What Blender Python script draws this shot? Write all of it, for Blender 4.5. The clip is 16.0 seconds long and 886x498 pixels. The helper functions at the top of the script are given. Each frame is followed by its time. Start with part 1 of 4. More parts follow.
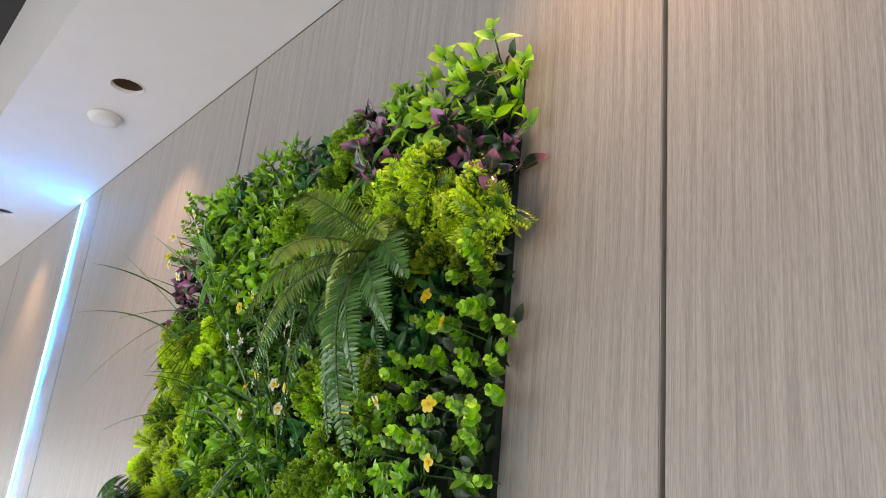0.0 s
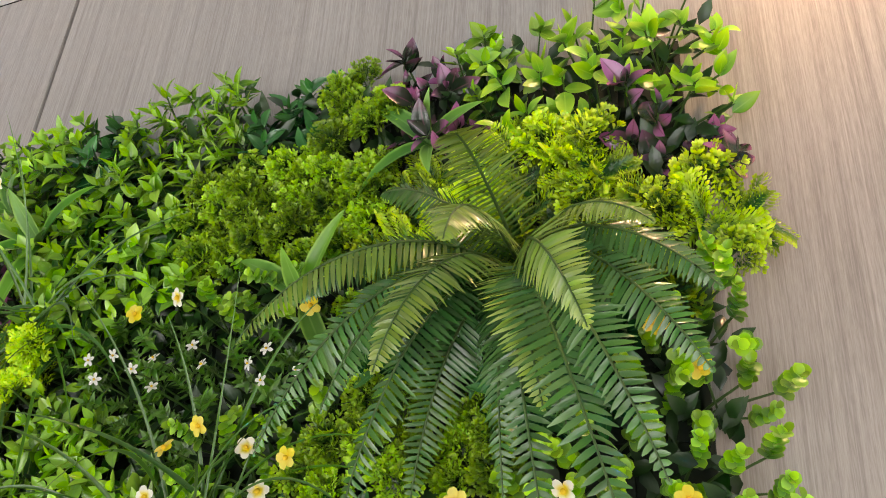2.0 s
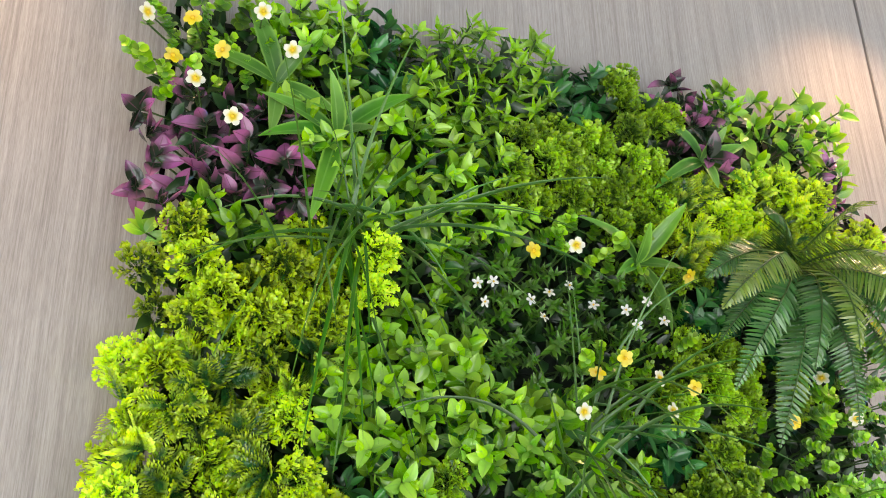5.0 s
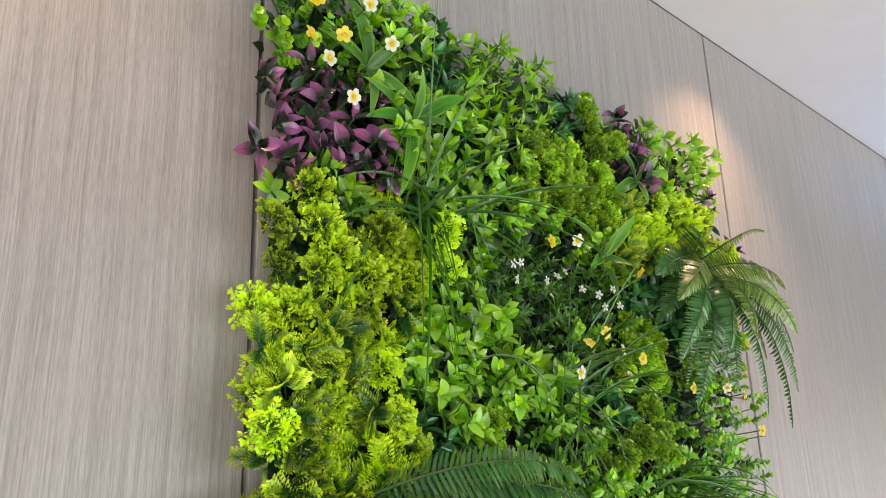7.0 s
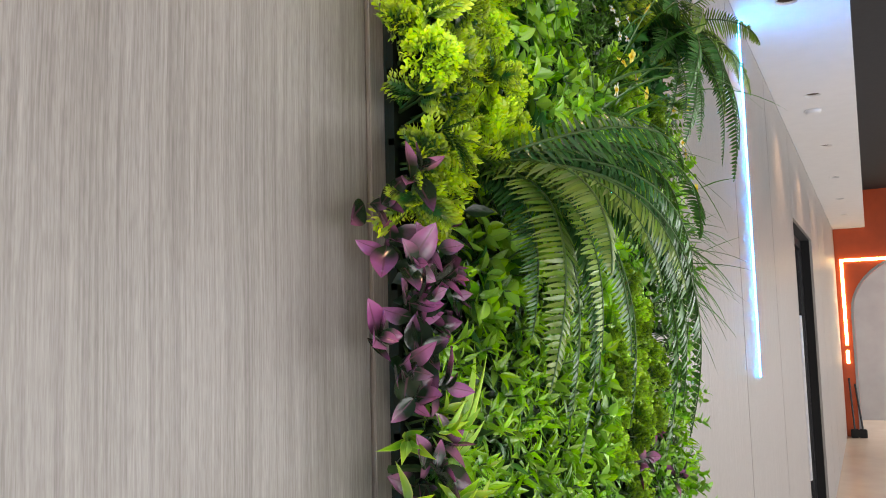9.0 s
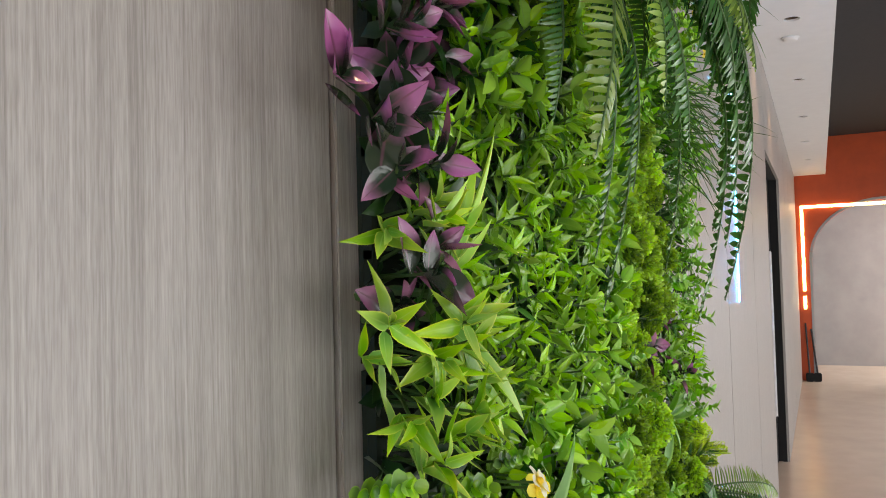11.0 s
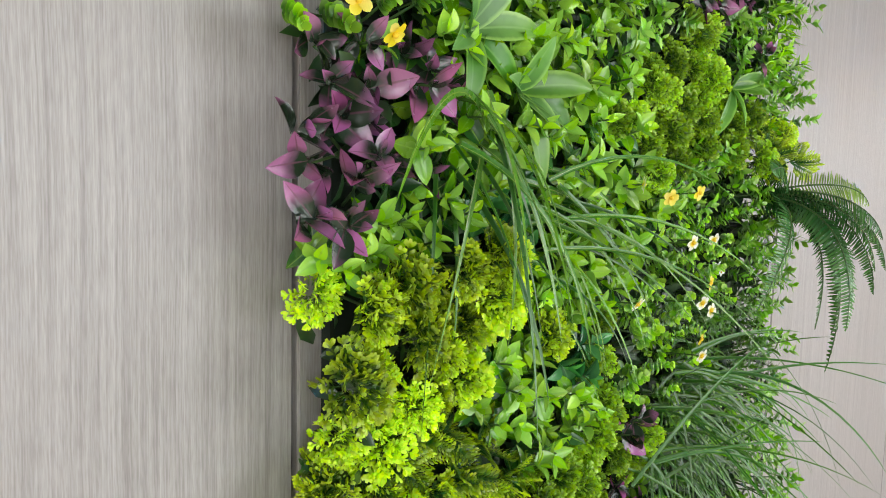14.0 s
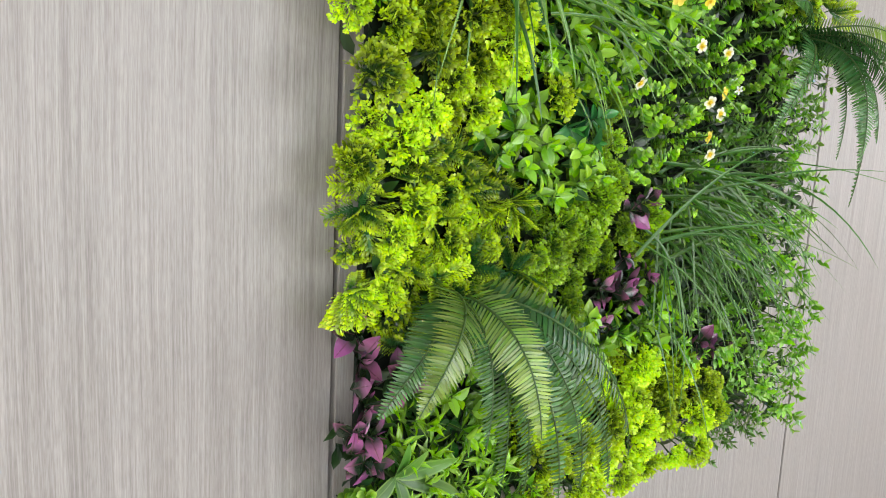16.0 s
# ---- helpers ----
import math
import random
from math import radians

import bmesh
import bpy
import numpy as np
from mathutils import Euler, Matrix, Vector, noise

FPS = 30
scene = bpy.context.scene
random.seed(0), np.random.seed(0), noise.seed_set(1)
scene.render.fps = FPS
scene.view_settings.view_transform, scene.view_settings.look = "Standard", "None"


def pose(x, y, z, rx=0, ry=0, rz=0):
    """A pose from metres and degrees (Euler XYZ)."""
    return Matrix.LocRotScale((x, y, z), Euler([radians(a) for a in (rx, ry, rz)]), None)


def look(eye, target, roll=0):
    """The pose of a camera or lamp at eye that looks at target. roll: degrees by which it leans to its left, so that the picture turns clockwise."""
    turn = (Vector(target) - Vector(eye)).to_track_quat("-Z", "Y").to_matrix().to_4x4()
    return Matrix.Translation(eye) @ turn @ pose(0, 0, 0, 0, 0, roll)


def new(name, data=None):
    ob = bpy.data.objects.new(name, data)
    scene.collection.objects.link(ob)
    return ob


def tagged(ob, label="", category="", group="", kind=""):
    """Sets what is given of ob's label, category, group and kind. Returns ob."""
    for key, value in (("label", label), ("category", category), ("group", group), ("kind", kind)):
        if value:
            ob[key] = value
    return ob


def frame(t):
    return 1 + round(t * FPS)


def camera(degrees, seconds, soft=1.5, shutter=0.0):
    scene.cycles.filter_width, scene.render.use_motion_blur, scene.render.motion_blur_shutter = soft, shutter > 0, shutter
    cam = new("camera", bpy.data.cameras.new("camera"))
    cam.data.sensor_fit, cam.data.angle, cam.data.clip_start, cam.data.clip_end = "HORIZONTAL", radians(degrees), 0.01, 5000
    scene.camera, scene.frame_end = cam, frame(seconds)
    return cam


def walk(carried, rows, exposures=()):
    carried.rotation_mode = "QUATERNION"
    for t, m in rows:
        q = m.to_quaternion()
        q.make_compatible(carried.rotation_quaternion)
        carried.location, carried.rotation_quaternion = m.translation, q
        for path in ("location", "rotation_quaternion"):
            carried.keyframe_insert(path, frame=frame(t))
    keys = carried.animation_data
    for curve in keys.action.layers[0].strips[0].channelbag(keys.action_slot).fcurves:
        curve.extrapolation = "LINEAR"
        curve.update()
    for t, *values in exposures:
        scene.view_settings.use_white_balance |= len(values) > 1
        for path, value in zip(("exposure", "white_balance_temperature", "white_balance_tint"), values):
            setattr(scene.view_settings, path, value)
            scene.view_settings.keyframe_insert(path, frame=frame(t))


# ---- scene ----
cam = camera(58.2, 16.0, 1.0)
# seconds, eye, target, roll
PATH = [
    (0, (1.697, -0.665, 1.527), (0.199, 0.499, 2.16), 5.7),
    (0.5, (1.547, -0.586, 1.552), (0.146, 0.641, 2.282), 6.5),
    (1, (1.389, -0.544, 1.562), (0.133, 0.79, 2.364), 6.4),
    (1.5, (1.196, -0.591, 1.564), (0.178, 0.905, 2.416), 5.2),
    (2, (1.037, -0.699, 1.55), (0.317, 0.95, 2.423), 3.6),
    (2.5, (0.906, -0.823, 1.544), (0.509, 0.938, 2.405), 2.0),
    (3, (0.692, -0.874, 1.536), (0.576, 0.95, 2.349), 0.3),
    (3.5, (0.516, -0.901, 1.528), (0.662, 0.944, 2.283), -0.7),
    (4, (0.354, -0.94, 1.554), (0.718, 0.92, 2.191), -1.2),
    (4.5, (0.174, -0.91, 1.532), (0.732, 0.895, 2.188), -1.6),
    (4.7, (0.108, -0.893, 1.534), (0.726, 0.893, 2.19), -1.5),
    (6.8, (-0.377, -0.85, 1.512), (0.884, 0.585, 2.104), -1.8),
    (7, (-0.415, -0.792, 1.502), (0.903, 0.6, 2.072), -1.8),
    (7.5, (-0.495, -0.631, 1.466), (0.983, 0.615, 1.975), -2.8),
    (8, (-0.565, -0.582, 1.436), (1.026, 0.562, 1.836), -2.8),
    (8.5, (-0.6, -0.502, 1.401), (1.092, 0.528, 1.678), -1.9),
    (9, (-0.568, -0.394, 1.332), (1.19, 0.542, 1.521), -1.5),
    (9.2, (-0.549, -0.365, 1.314), (1.229, 0.537, 1.471), -1.3),
    (11.3, (-0.384, -0.275, 1.195), (1.422, 0.582, 1.261), -1.4),
    (11.5, (-0.383, -0.306, 1.18), (1.399, 0.601, 1.234), -1.5),
    (12, (-0.377, -0.41, 1.14), (1.334, 0.626, 1.136), -0.9),
    (12.5, (-0.393, -0.495, 1.08), (1.245, 0.651, 1.017), -0.2),
    (13, (-0.39, -0.494, 0.998), (1.197, 0.718, 0.889), -0.1),
    (13.5, (-0.38, -0.488, 0.951), (1.17, 0.764, 0.779), 1.1),
    (14, (-0.375, -0.498, 0.893), (1.146, 0.785, 0.69), 1.3),
    (14.5, (-0.389, -0.53, 0.816), (1.086, 0.797, 0.563), 2.0),
    (15, (-0.431, -0.602, 0.764), (1.01, 0.755, 0.473), 2.7),
    (15.5, (-0.457, -0.656, 0.734), (0.934, 0.749, 0.428), 2.9),
    (16, (-0.458, -0.717, 0.685), (0.867, 0.75, 0.379), 2.7),
]
EXPOSURES = [(0.0, 0.08, 6650, 11), (1.0, 0.30, 7150, 14), (2.0, 0.38, 7000, 13), (3.5, 0.61, 6600, 10), (4.7, 0.63, 6500, 10), (7.0, 0.40, 6500, 10), (9.0, 0.22, 6600, 11), (11.5, 0.10, 6650, 11), (12.5, 0.20, 6450, 9), (14.0, 0.46, 6450, 9), (16.0, 0.52, 6500, 10)]
walk(cam, [(t, look(eye, target, roll)) for t, eye, target, roll in PATH], EXPOSURES)

# ---- world, light, exposure ----
world = bpy.data.worlds.new("world")
scene.world = world
world.use_nodes = True
wn = world.node_tree
sky = wn.nodes.new("ShaderNodeTexSky")
sky.sky_type = "NISHITA"
sky.sun_disc = False
sky.sun_elevation, sky.sun_rotation = radians(40), radians(200)
wn.links.new(sky.outputs[0], wn.nodes["Background"].inputs[0])
wn.nodes["Background"].inputs[1].default_value = 0.08

FLOOR, SOFFIT, CEIL = -0.35, 2.525, 3.05
ROOM_X0, ROOM_X1, ROOM_Y = -5.0, 11.9, -3.2
SOFFIT_Y = -0.405
LAMPS = [-4.81, -3.32, -1.83, -0.337, 1.154, 2.645, 4.135, 5.63, 7.12, 8.61, 10.1]
LAMP_Y = -0.195


def area_lamp(name, m, sx, sy, watts, col):
    li = bpy.data.lights.new(name, "AREA")
    li.shape, li.size, li.size_y, li.energy, li.color = "RECTANGLE", sx, sy, watts, col
    ob = new(name, li)
    ob.matrix_world = m
    return ob


# unseen openings; the last is added to brighten the far floor and wall
WINDOWS = [(-3.6, -0.9), (0.0, 2.8), (3.7, 6.5), (7.4, 10.2)]
for wx0, wx1 in WINDOWS:
    area_lamp("window_daylight_fill", look(((wx0 + wx1) / 2, ROOM_Y + 0.02, 0.85), ((wx0 + wx1) / 2, 0, 0.60)),
              wx1 - wx0, 1.7, 52, (0.95, 0.97, 1.0))
# side light through an unseen west opening, assumed
area_lamp("window_daylight_fill", look((ROOM_X0 + 0.02, -1.9, 0.85), (0, -1.7, 0.7)), 1.8, 1.7, 45, (0.95, 0.97, 1.0))
for lx in LAMPS:
    li = bpy.data.lights.new("downlight_beam", "SPOT")
    li.energy, li.color, li.spot_size, li.spot_blend, li.shadow_soft_size = 16.5, (1.0, 0.60, 0.34), radians(100), 0.9, 0.025
    ob = new("downlight_beam", li)
    ob.matrix_world = look((lx, LAMP_Y, SOFFIT + 0.012), (lx, LAMP_Y, 0))


# ---- material helpers ----
class Mat:
    """A small node-graph builder."""

    def __init__(self, name, rough=0.5, spec=0.5, metal=0.0):
        self.m = bpy.data.materials.new(name)
        self.m.use_nodes = True
        self.t = self.m.node_tree
        self.p = self.t.nodes["Principled BSDF"]
        self.p.inputs["Roughness"].default_value = rough
        self.p.inputs["Specular IOR Level"].default_value = spec
        self.p.inputs["Metallic"].default_value = metal

    def n(self, kind, **vals):
        nd = self.t.nodes.new("ShaderNode" + kind)
        for k, v in vals.items():
            nd.inputs[k.replace("_", " ")].default_value = v
        return nd

    def l(self, a, b):
        self.t.links.new(a, b)

    def coords(self, scale=(1, 1, 1), which="Object"):
        c = self.n("TexCoord")
        mp = self.n("Mapping", Scale=scale)
        self.l(c.outputs[which], mp.inputs[0])
        return mp.outputs[0]

    def noise(self, vec, scale, detail=4.0, rough=0.55):
        nd = self.n("TexNoise", Scale=scale, Detail=detail, Roughness=rough)
        if vec is not None:
            self.l(vec, nd.inputs["Vector"])
        return nd.outputs[0]

    def ramp(self, fac, stops):
        nd = self.n("ValToRGB")
        el = nd.color_ramp.elements
        while len(el) < len(stops):
            el.new(0.5)
        for e, (pos, col) in zip(el, stops):
            e.position = pos
            e.color = (*col, 1) if len(col) == 3 else col
        self.l(fac, nd.inputs[0])
        return nd.outputs[0]

    def mix(self, fac, a, b, blend="MIX"):
        nd = self.t.nodes.new("ShaderNodeMix")
        nd.data_type, nd.blend_type = "RGBA", blend
        for sock, v in ((nd.inputs[0], fac), (nd.inputs[6], a), (nd.inputs[7], b)):
            if isinstance(v, (int, float)):
                sock.default_value = v
            elif isinstance(v, tuple):
                sock.default_value = (*v, 1)
            else:
                self.l(v, sock)
        return nd.outputs[2]

    def math(self, op, a, b=0.0, c=0.0):
        nd = self.t.nodes.new("ShaderNodeMath")
        nd.operation = op
        for sock, v in zip(nd.inputs, (a, b, c)):
            if isinstance(v, (int, float)):
                sock.default_value = v
            else:
                self.l(v, sock)
        return nd.outputs[0]

    def bump(self, height, strength, dist):
        nd = self.n("Bump", Strength=strength, Distance=dist)
        self.l(height, nd.inputs["Height"])
        self.l(nd.outputs[0], self.p.inputs["Normal"])

    def colour(self, c):
        if isinstance(c, tuple):
            self.p.inputs["Base Color"].default_value = (*c, 1)
        else:
            self.l(c, self.p.inputs["Base Color"])


def plain(name, col, rough=0.5, metal=0.0, var=0.12, scale=30.0, bump=0.0):
    k = Mat(name, rough, 0.5, metal)
    nz = k.noise(k.coords(), scale)
    k.colour(k.ramp(nz, [(0.3, tuple(c * (1 - var) for c in col)), (0.7, tuple(min(1, c * (1 + var)) for c in col))]))
    if bump:
        k.bump(nz, bump, 0.002)
    return k.m


def glow(name, col, strength):
    k = Mat(name)
    k.colour(col)
    k.p.inputs["Emission Color"].default_value = (*col, 1)
    k.p.inputs["Emission Strength"].default_value = strength
    return k.m


def laminate_material():
    """Grey-taupe wood-grain laminate with fine upright streaks."""
    k = Mat("laminate", 0.42, 0.4)
    geo = k.n("NewGeometry")
    mp = k.n("Mapping", Scale=(1, 1, 0.012))
    k.l(geo.outputs["Position"], mp.inputs[0])
    info = k.n("ObjectInfo")
    off = k.n("CombineXYZ")
    k.l(k.math("MULTIPLY", info.outputs["Random"], 37.0), off.inputs[0])
    add = k.t.nodes.new("ShaderNodeVectorMath")
    add.operation = "ADD"
    k.l(mp.outputs[0], add.inputs[0])
    k.l(off.outputs[0], add.inputs[1])
    warp = k.noise(geo.outputs["Position"], 1.6, 2.0)
    add2 = k.t.nodes.new("ShaderNodeVectorMath")
    add2.operation = "MULTIPLY_ADD"
    add2.inputs[1].default_value = (0.02, 0.0, 0.0)
    wv = k.n("CombineXYZ")
    k.l(warp, wv.inputs[0])
    k.l(wv.outputs[0], add2.inputs[0])
    k.l(add.outputs[0], add2.inputs[2])
    v = add2.outputs[0]
    fine = k.noise(v, 420.0, 3.0, 0.7)
    mid = k.noise(v, 95.0, 3.0, 0.6)
    wide = k.noise(v, 9.0, 2.0, 0.5)
    pores_v = k.n("Mapping", Scale=(1, 1, 0.06))
    k.l(geo.outputs["Position"], pores_v.inputs[0])
    pores = k.noise(pores_v.outputs[0], 900.0, 2.0, 0.6)
    h = k.math("ADD", k.math("MULTIPLY", fine, 0.62), k.math("MULTIPLY", mid, 0.38))
    c = k.ramp(h, [(0.36, (0.265, 0.248, 0.230)), (0.5, (0.390, 0.372, 0.350)), (0.62, (0.495, 0.478, 0.456))])
    c = k.mix(k.math("MULTIPLY", wide, 0.5), c, (0.40, 0.372, 0.345))
    c = k.mix(0.4, c, k.ramp(pores, [(0.35, (0.55, 0.52, 0.50)), (0.6, (1, 1, 1))]), "MULTIPLY")
    k.colour(c)
    rr = k.math("MULTIPLY_ADD", h, 0.22, 0.29)
    k.l(rr, k.p.inputs["Roughness"])
    k.bump(k.math("ADD", h, k.math("MULTIPLY", pores, 0.4)), 0.22, 0.0006)
    return k.m


def leaf_material(name, base, tip, edge=None, rib=None, rough=0.38, trans=0.25, jitter=0.28, island=False, split=(0.2, 0.95), edge_at=0.7, hue=0.012, shift=0.0):
    """A moulded plastic leaf. UV v runs from the leaf's foot to its tip, u across it."""
    k = Mat(name, rough, 0.75)
    uv = k.n("UVMap")
    sep = k.n("SeparateXYZ")
    k.l(uv.outputs[0], sep.inputs[0])
    u, v = sep.outputs[0], sep.outputs[1]
    nz = k.noise(k.coords(), 60.0, 3.0)
    vv = k.math("ADD", v, k.math("MULTIPLY_ADD", nz, 0.5, -0.25))
    if shift:
        vv = k.math("ADD", vv, k.math("MULTIPLY_ADD", k.n("ObjectInfo").outputs["Random"], 2 * shift, -shift))
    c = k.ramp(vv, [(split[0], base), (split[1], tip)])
    side = k.math("MULTIPLY", k.math("ABSOLUTE", k.math("SUBTRACT", u, 0.5)), 2.0)
    if edge:
        c = k.mix(k.ramp(k.math("ADD", side, k.math("MULTIPLY_ADD", nz, 0.3, -0.15)), [(edge_at, (0, 0, 0)), (edge_at + 0.2, (1, 1, 1))]), c, edge)
    if rib:
        c = k.mix(k.ramp(side, [(0.03, (0.75, 0.75, 0.75)), (0.12, (0, 0, 0))]), c, rib)
    if island:
        rnd = k.n("NewGeometry").outputs["Random Per Island"]
    else:
        rnd = k.n("ObjectInfo").outputs["Random"]
    hsv = k.n("HueSaturation")
    val = k.math("MULTIPLY_ADD", rnd, 2 * jitter, 1 - jitter)
    if island:
        val = k.math("MULTIPLY", val, k.math("MULTIPLY_ADD", k.n("ObjectInfo").outputs["Random"], 0.5, 0.75))
    k.l(val, hsv.inputs["Value"])
    rnd2 = k.math("FRACT", k.math("MULTIPLY", rnd, 17.31))
    k.l(k.math("MULTIPLY_ADD", rnd2, 2 * hue, 0.5 - hue), hsv.inputs["Hue"])
    k.l(k.math("MULTIPLY_ADD", k.math("FRACT", k.math("MULTIPLY", rnd, 7.7)), 0.2, 0.88), hsv.inputs["Saturation"])
    k.l(c, hsv.inputs["Color"])
    col = hsv.outputs[0]
    k.colour(col)
    k.l(k.math("MULTIPLY_ADD", nz, 0.22, rough - 0.15), k.p.inputs["Roughness"])
    vein = k.n("TexWave", Scale=2.2, Distortion=1.5)
    vein.bands_direction = "DIAGONAL"
    k.l(uv.outputs[0], vein.inputs["Vector"])
    k.bump(k.math("MULTIPLY_ADD", vein.outputs[1], 0.3, nz), 0.16, 0.0008)
    tr = k.n("BsdfTranslucent")
    k.l(k.mix(0.5, col, (0.45, 0.6, 0.02), "MIX") if trans > 0.3 else col, tr.inputs[0])
    mx = k.n("MixShader")
    mx.inputs[0].default_value = trans
    k.l(k.p.outputs[0], mx.inputs[1])
    k.l(tr.outputs[0], mx.inputs[2])
    k.l(mx.outputs[0], k.t.nodes["Material Output"].inputs[0])
    return k.m


LAMINATE = laminate_material()
WHITE = plain("soffit_paint", (0.74, 0.73, 0.72), 0.8, 0, 0.02, 12, 0.05)
DARKCEIL = plain("dark_ceiling_paint", (0.018, 0.018, 0.02), 0.8)
BLACK = plain("black_groove", (0.004, 0.004, 0.0045), 0.8)
BLACKMETAL = plain("black_door_frame", (0.014, 0.014, 0.016), 0.35)
BLACKGLASS = plain("black_door_glass", (0.012, 0.012, 0.014), 0.12)
STEEL = plain("pale_steel", (0.75, 0.75, 0.76), 0.35, 0.3)
ROOMWALL = plain("room_paint", (0.42, 0.41, 0.40), 0.8, 0, 0.06, 4)
FLOORMAT = plain("beige_floor_tile", (0.62, 0.52, 0.43), 0.25, 0, 0.06, 3)
ORANGE = plain("orange_wall_paint", (0.52, 0.075, 0.012), 0.45, 0, 0.1, 5)
GREYWALL = plain("grey_plaster", (0.33, 0.34, 0.35), 0.7, 0, 0.08, 3)
LEDBLUE = glow("blue_led_strip", (0.02, 0.36, 1.0), 210.0)
LEDWARM = glow("warm_led_strip", (1.0, 0.70, 0.30), 7.0)
LAMPGLOW = glow("lamp_lens", (1.0, 0.7, 0.4), 3.0)
CAN = plain("brown_reflector", (0.12, 0.085, 0.06), 0.3, 0.5)
# lattice green deepened to near black: shade behind the foliage put into the colour
MATGREEN = plain("shaded_green_lattice", (0.006, 0.014, 0.006), 0.8)
STEM = plain("plastic_stem", (0.05, 0.11, 0.02), 0.5, 0, 0.25, 50)
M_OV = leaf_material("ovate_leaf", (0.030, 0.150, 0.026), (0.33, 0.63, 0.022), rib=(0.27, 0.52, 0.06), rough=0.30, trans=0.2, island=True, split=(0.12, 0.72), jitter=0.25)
M_SM = leaf_material("small_green_leaf", (0.07, 0.28, 0.022), (0.30, 0.62, 0.024), rib=(0.24, 0.50, 0.05), rough=0.34, trans=0.2, island=True)
M_OVL = leaf_material("lime_leaf", (0.172, 0.460, 0.014), (0.483, 0.805, 0.023), rib=(0.391, 0.690, 0.057), trans=0.2)
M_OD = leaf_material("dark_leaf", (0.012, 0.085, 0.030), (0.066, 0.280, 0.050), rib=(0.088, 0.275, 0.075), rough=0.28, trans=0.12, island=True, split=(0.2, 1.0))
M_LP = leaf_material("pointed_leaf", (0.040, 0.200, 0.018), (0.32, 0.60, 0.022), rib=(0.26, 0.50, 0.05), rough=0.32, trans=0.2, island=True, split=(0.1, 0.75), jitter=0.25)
M_LV = leaf_material("variegated_leaf", (0.192, 0.456, 0.018), (0.456, 0.744, 0.024), edge=(0.672, 0.768, 0.084), rib=(0.360, 0.600, 0.096), trans=0.2, edge_at=0.8)
M_BN = leaf_material("broad_leaf", (0.066, 0.216, 0.024), (0.168, 0.432, 0.042), edge=(0.240, 0.480, 0.072), rib=(0.192, 0.408, 0.084), rough=0.42)
M_PU = leaf_material("purple_leaf", (0.020, 0.040, 0.018), (0.36, 0.115, 0.26), rib=(0.16, 0.06, 0.09), rough=0.26, trans=0.12, split=(0.42, 0.85), hue=0.02, shift=0.38)
# lime tips are the tufts' own; the deep base also holds their inner shade
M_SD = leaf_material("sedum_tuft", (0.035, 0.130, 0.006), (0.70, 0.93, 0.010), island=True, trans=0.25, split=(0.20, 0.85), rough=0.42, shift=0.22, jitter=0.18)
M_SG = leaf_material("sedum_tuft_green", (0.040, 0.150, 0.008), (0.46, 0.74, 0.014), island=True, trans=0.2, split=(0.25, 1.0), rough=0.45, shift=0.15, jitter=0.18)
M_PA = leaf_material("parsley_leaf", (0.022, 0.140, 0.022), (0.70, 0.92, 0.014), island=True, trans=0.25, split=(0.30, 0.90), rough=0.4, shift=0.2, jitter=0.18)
M_WM = leaf_material("small_dark_leaf", (0.045, 0.15, 0.014), (0.14, 0.33, 0.022), island=True, trans=0.2)
M_EU = leaf_material("round_leaf", (0.06, 0.26, 0.020), (0.36, 0.68, 0.022), edge=(0.38, 0.68, 0.03), island=True, trans=0.25, jitter=0.42, edge_at=0.8)
M_FE = leaf_material("fern_leaf", (0.032, 0.110, 0.034), (0.110, 0.265, 0.060), island=True, rough=0.25, trans=0.18, jitter=0.25)
# lit copy of the fern leaf: the light on the upper fronds is painted in
M_FL = leaf_material("fern_leaf_lit", (0.110, 0.240, 0.040), (0.36, 0.50, 0.10), island=True, rough=0.23, trans=0.22, jitter=0.25)
M_GR = leaf_material("grass_blade", (0.037, 0.141, 0.012), (0.066, 0.216, 0.016), edge=(0.124, 0.282, 0.025), rough=0.35, trans=0.2)
M_GV = leaf_material("striped_blade", (0.070, 0.220, 0.015), (0.130, 0.320, 0.020), rib=(0.500, 0.540, 0.120), rough=0.32, trans=0.2)
# dark green that carries the shade between the plants
M_UN = leaf_material("under_leaf_shade", (0.008, 0.040, 0.008), (0.025, 0.090, 0.012), island=True, trans=0.1)
M_YP = leaf_material("yellow_petal", (0.88, 0.68, 0.010), (0.90, 0.80, 0.05), trans=0.2, jitter=0.06, hue=0.004, rough=0.6)
M_WP = leaf_material("white_tipped_petal", (0.88, 0.74, 0.02), (0.88, 0.89, 0.74), trans=0.2, jitter=0.05, hue=0.003, rough=0.6, split=(0.3, 0.62))
M_WW = leaf_material("white_petal", (0.75, 0.78, 0.72), (0.85, 0.86, 0.84), trans=0.2, jitter=0.05, hue=0.003, rough=0.6)
M_YC = plain("flower_centre", (0.84, 0.56, 0.02), 0.7)


# ---- mesh helpers ----
def mesh_of(name, bm, mat, smooth=False):
    me = bpy.data.meshes.new(name)
    bm.to_mesh(me)
    bm.free()
    me.materials.append(mat)
    if smooth:
        for p in me.polygons:
            p.use_smooth = True
    return me


def part(name, bm, mat, parent, label="", smooth=False):
    ob = new(name, mesh_of(name, bm, mat, smooth))
    ob.parent = parent
    if label:
        tagged(ob, label)
    return ob


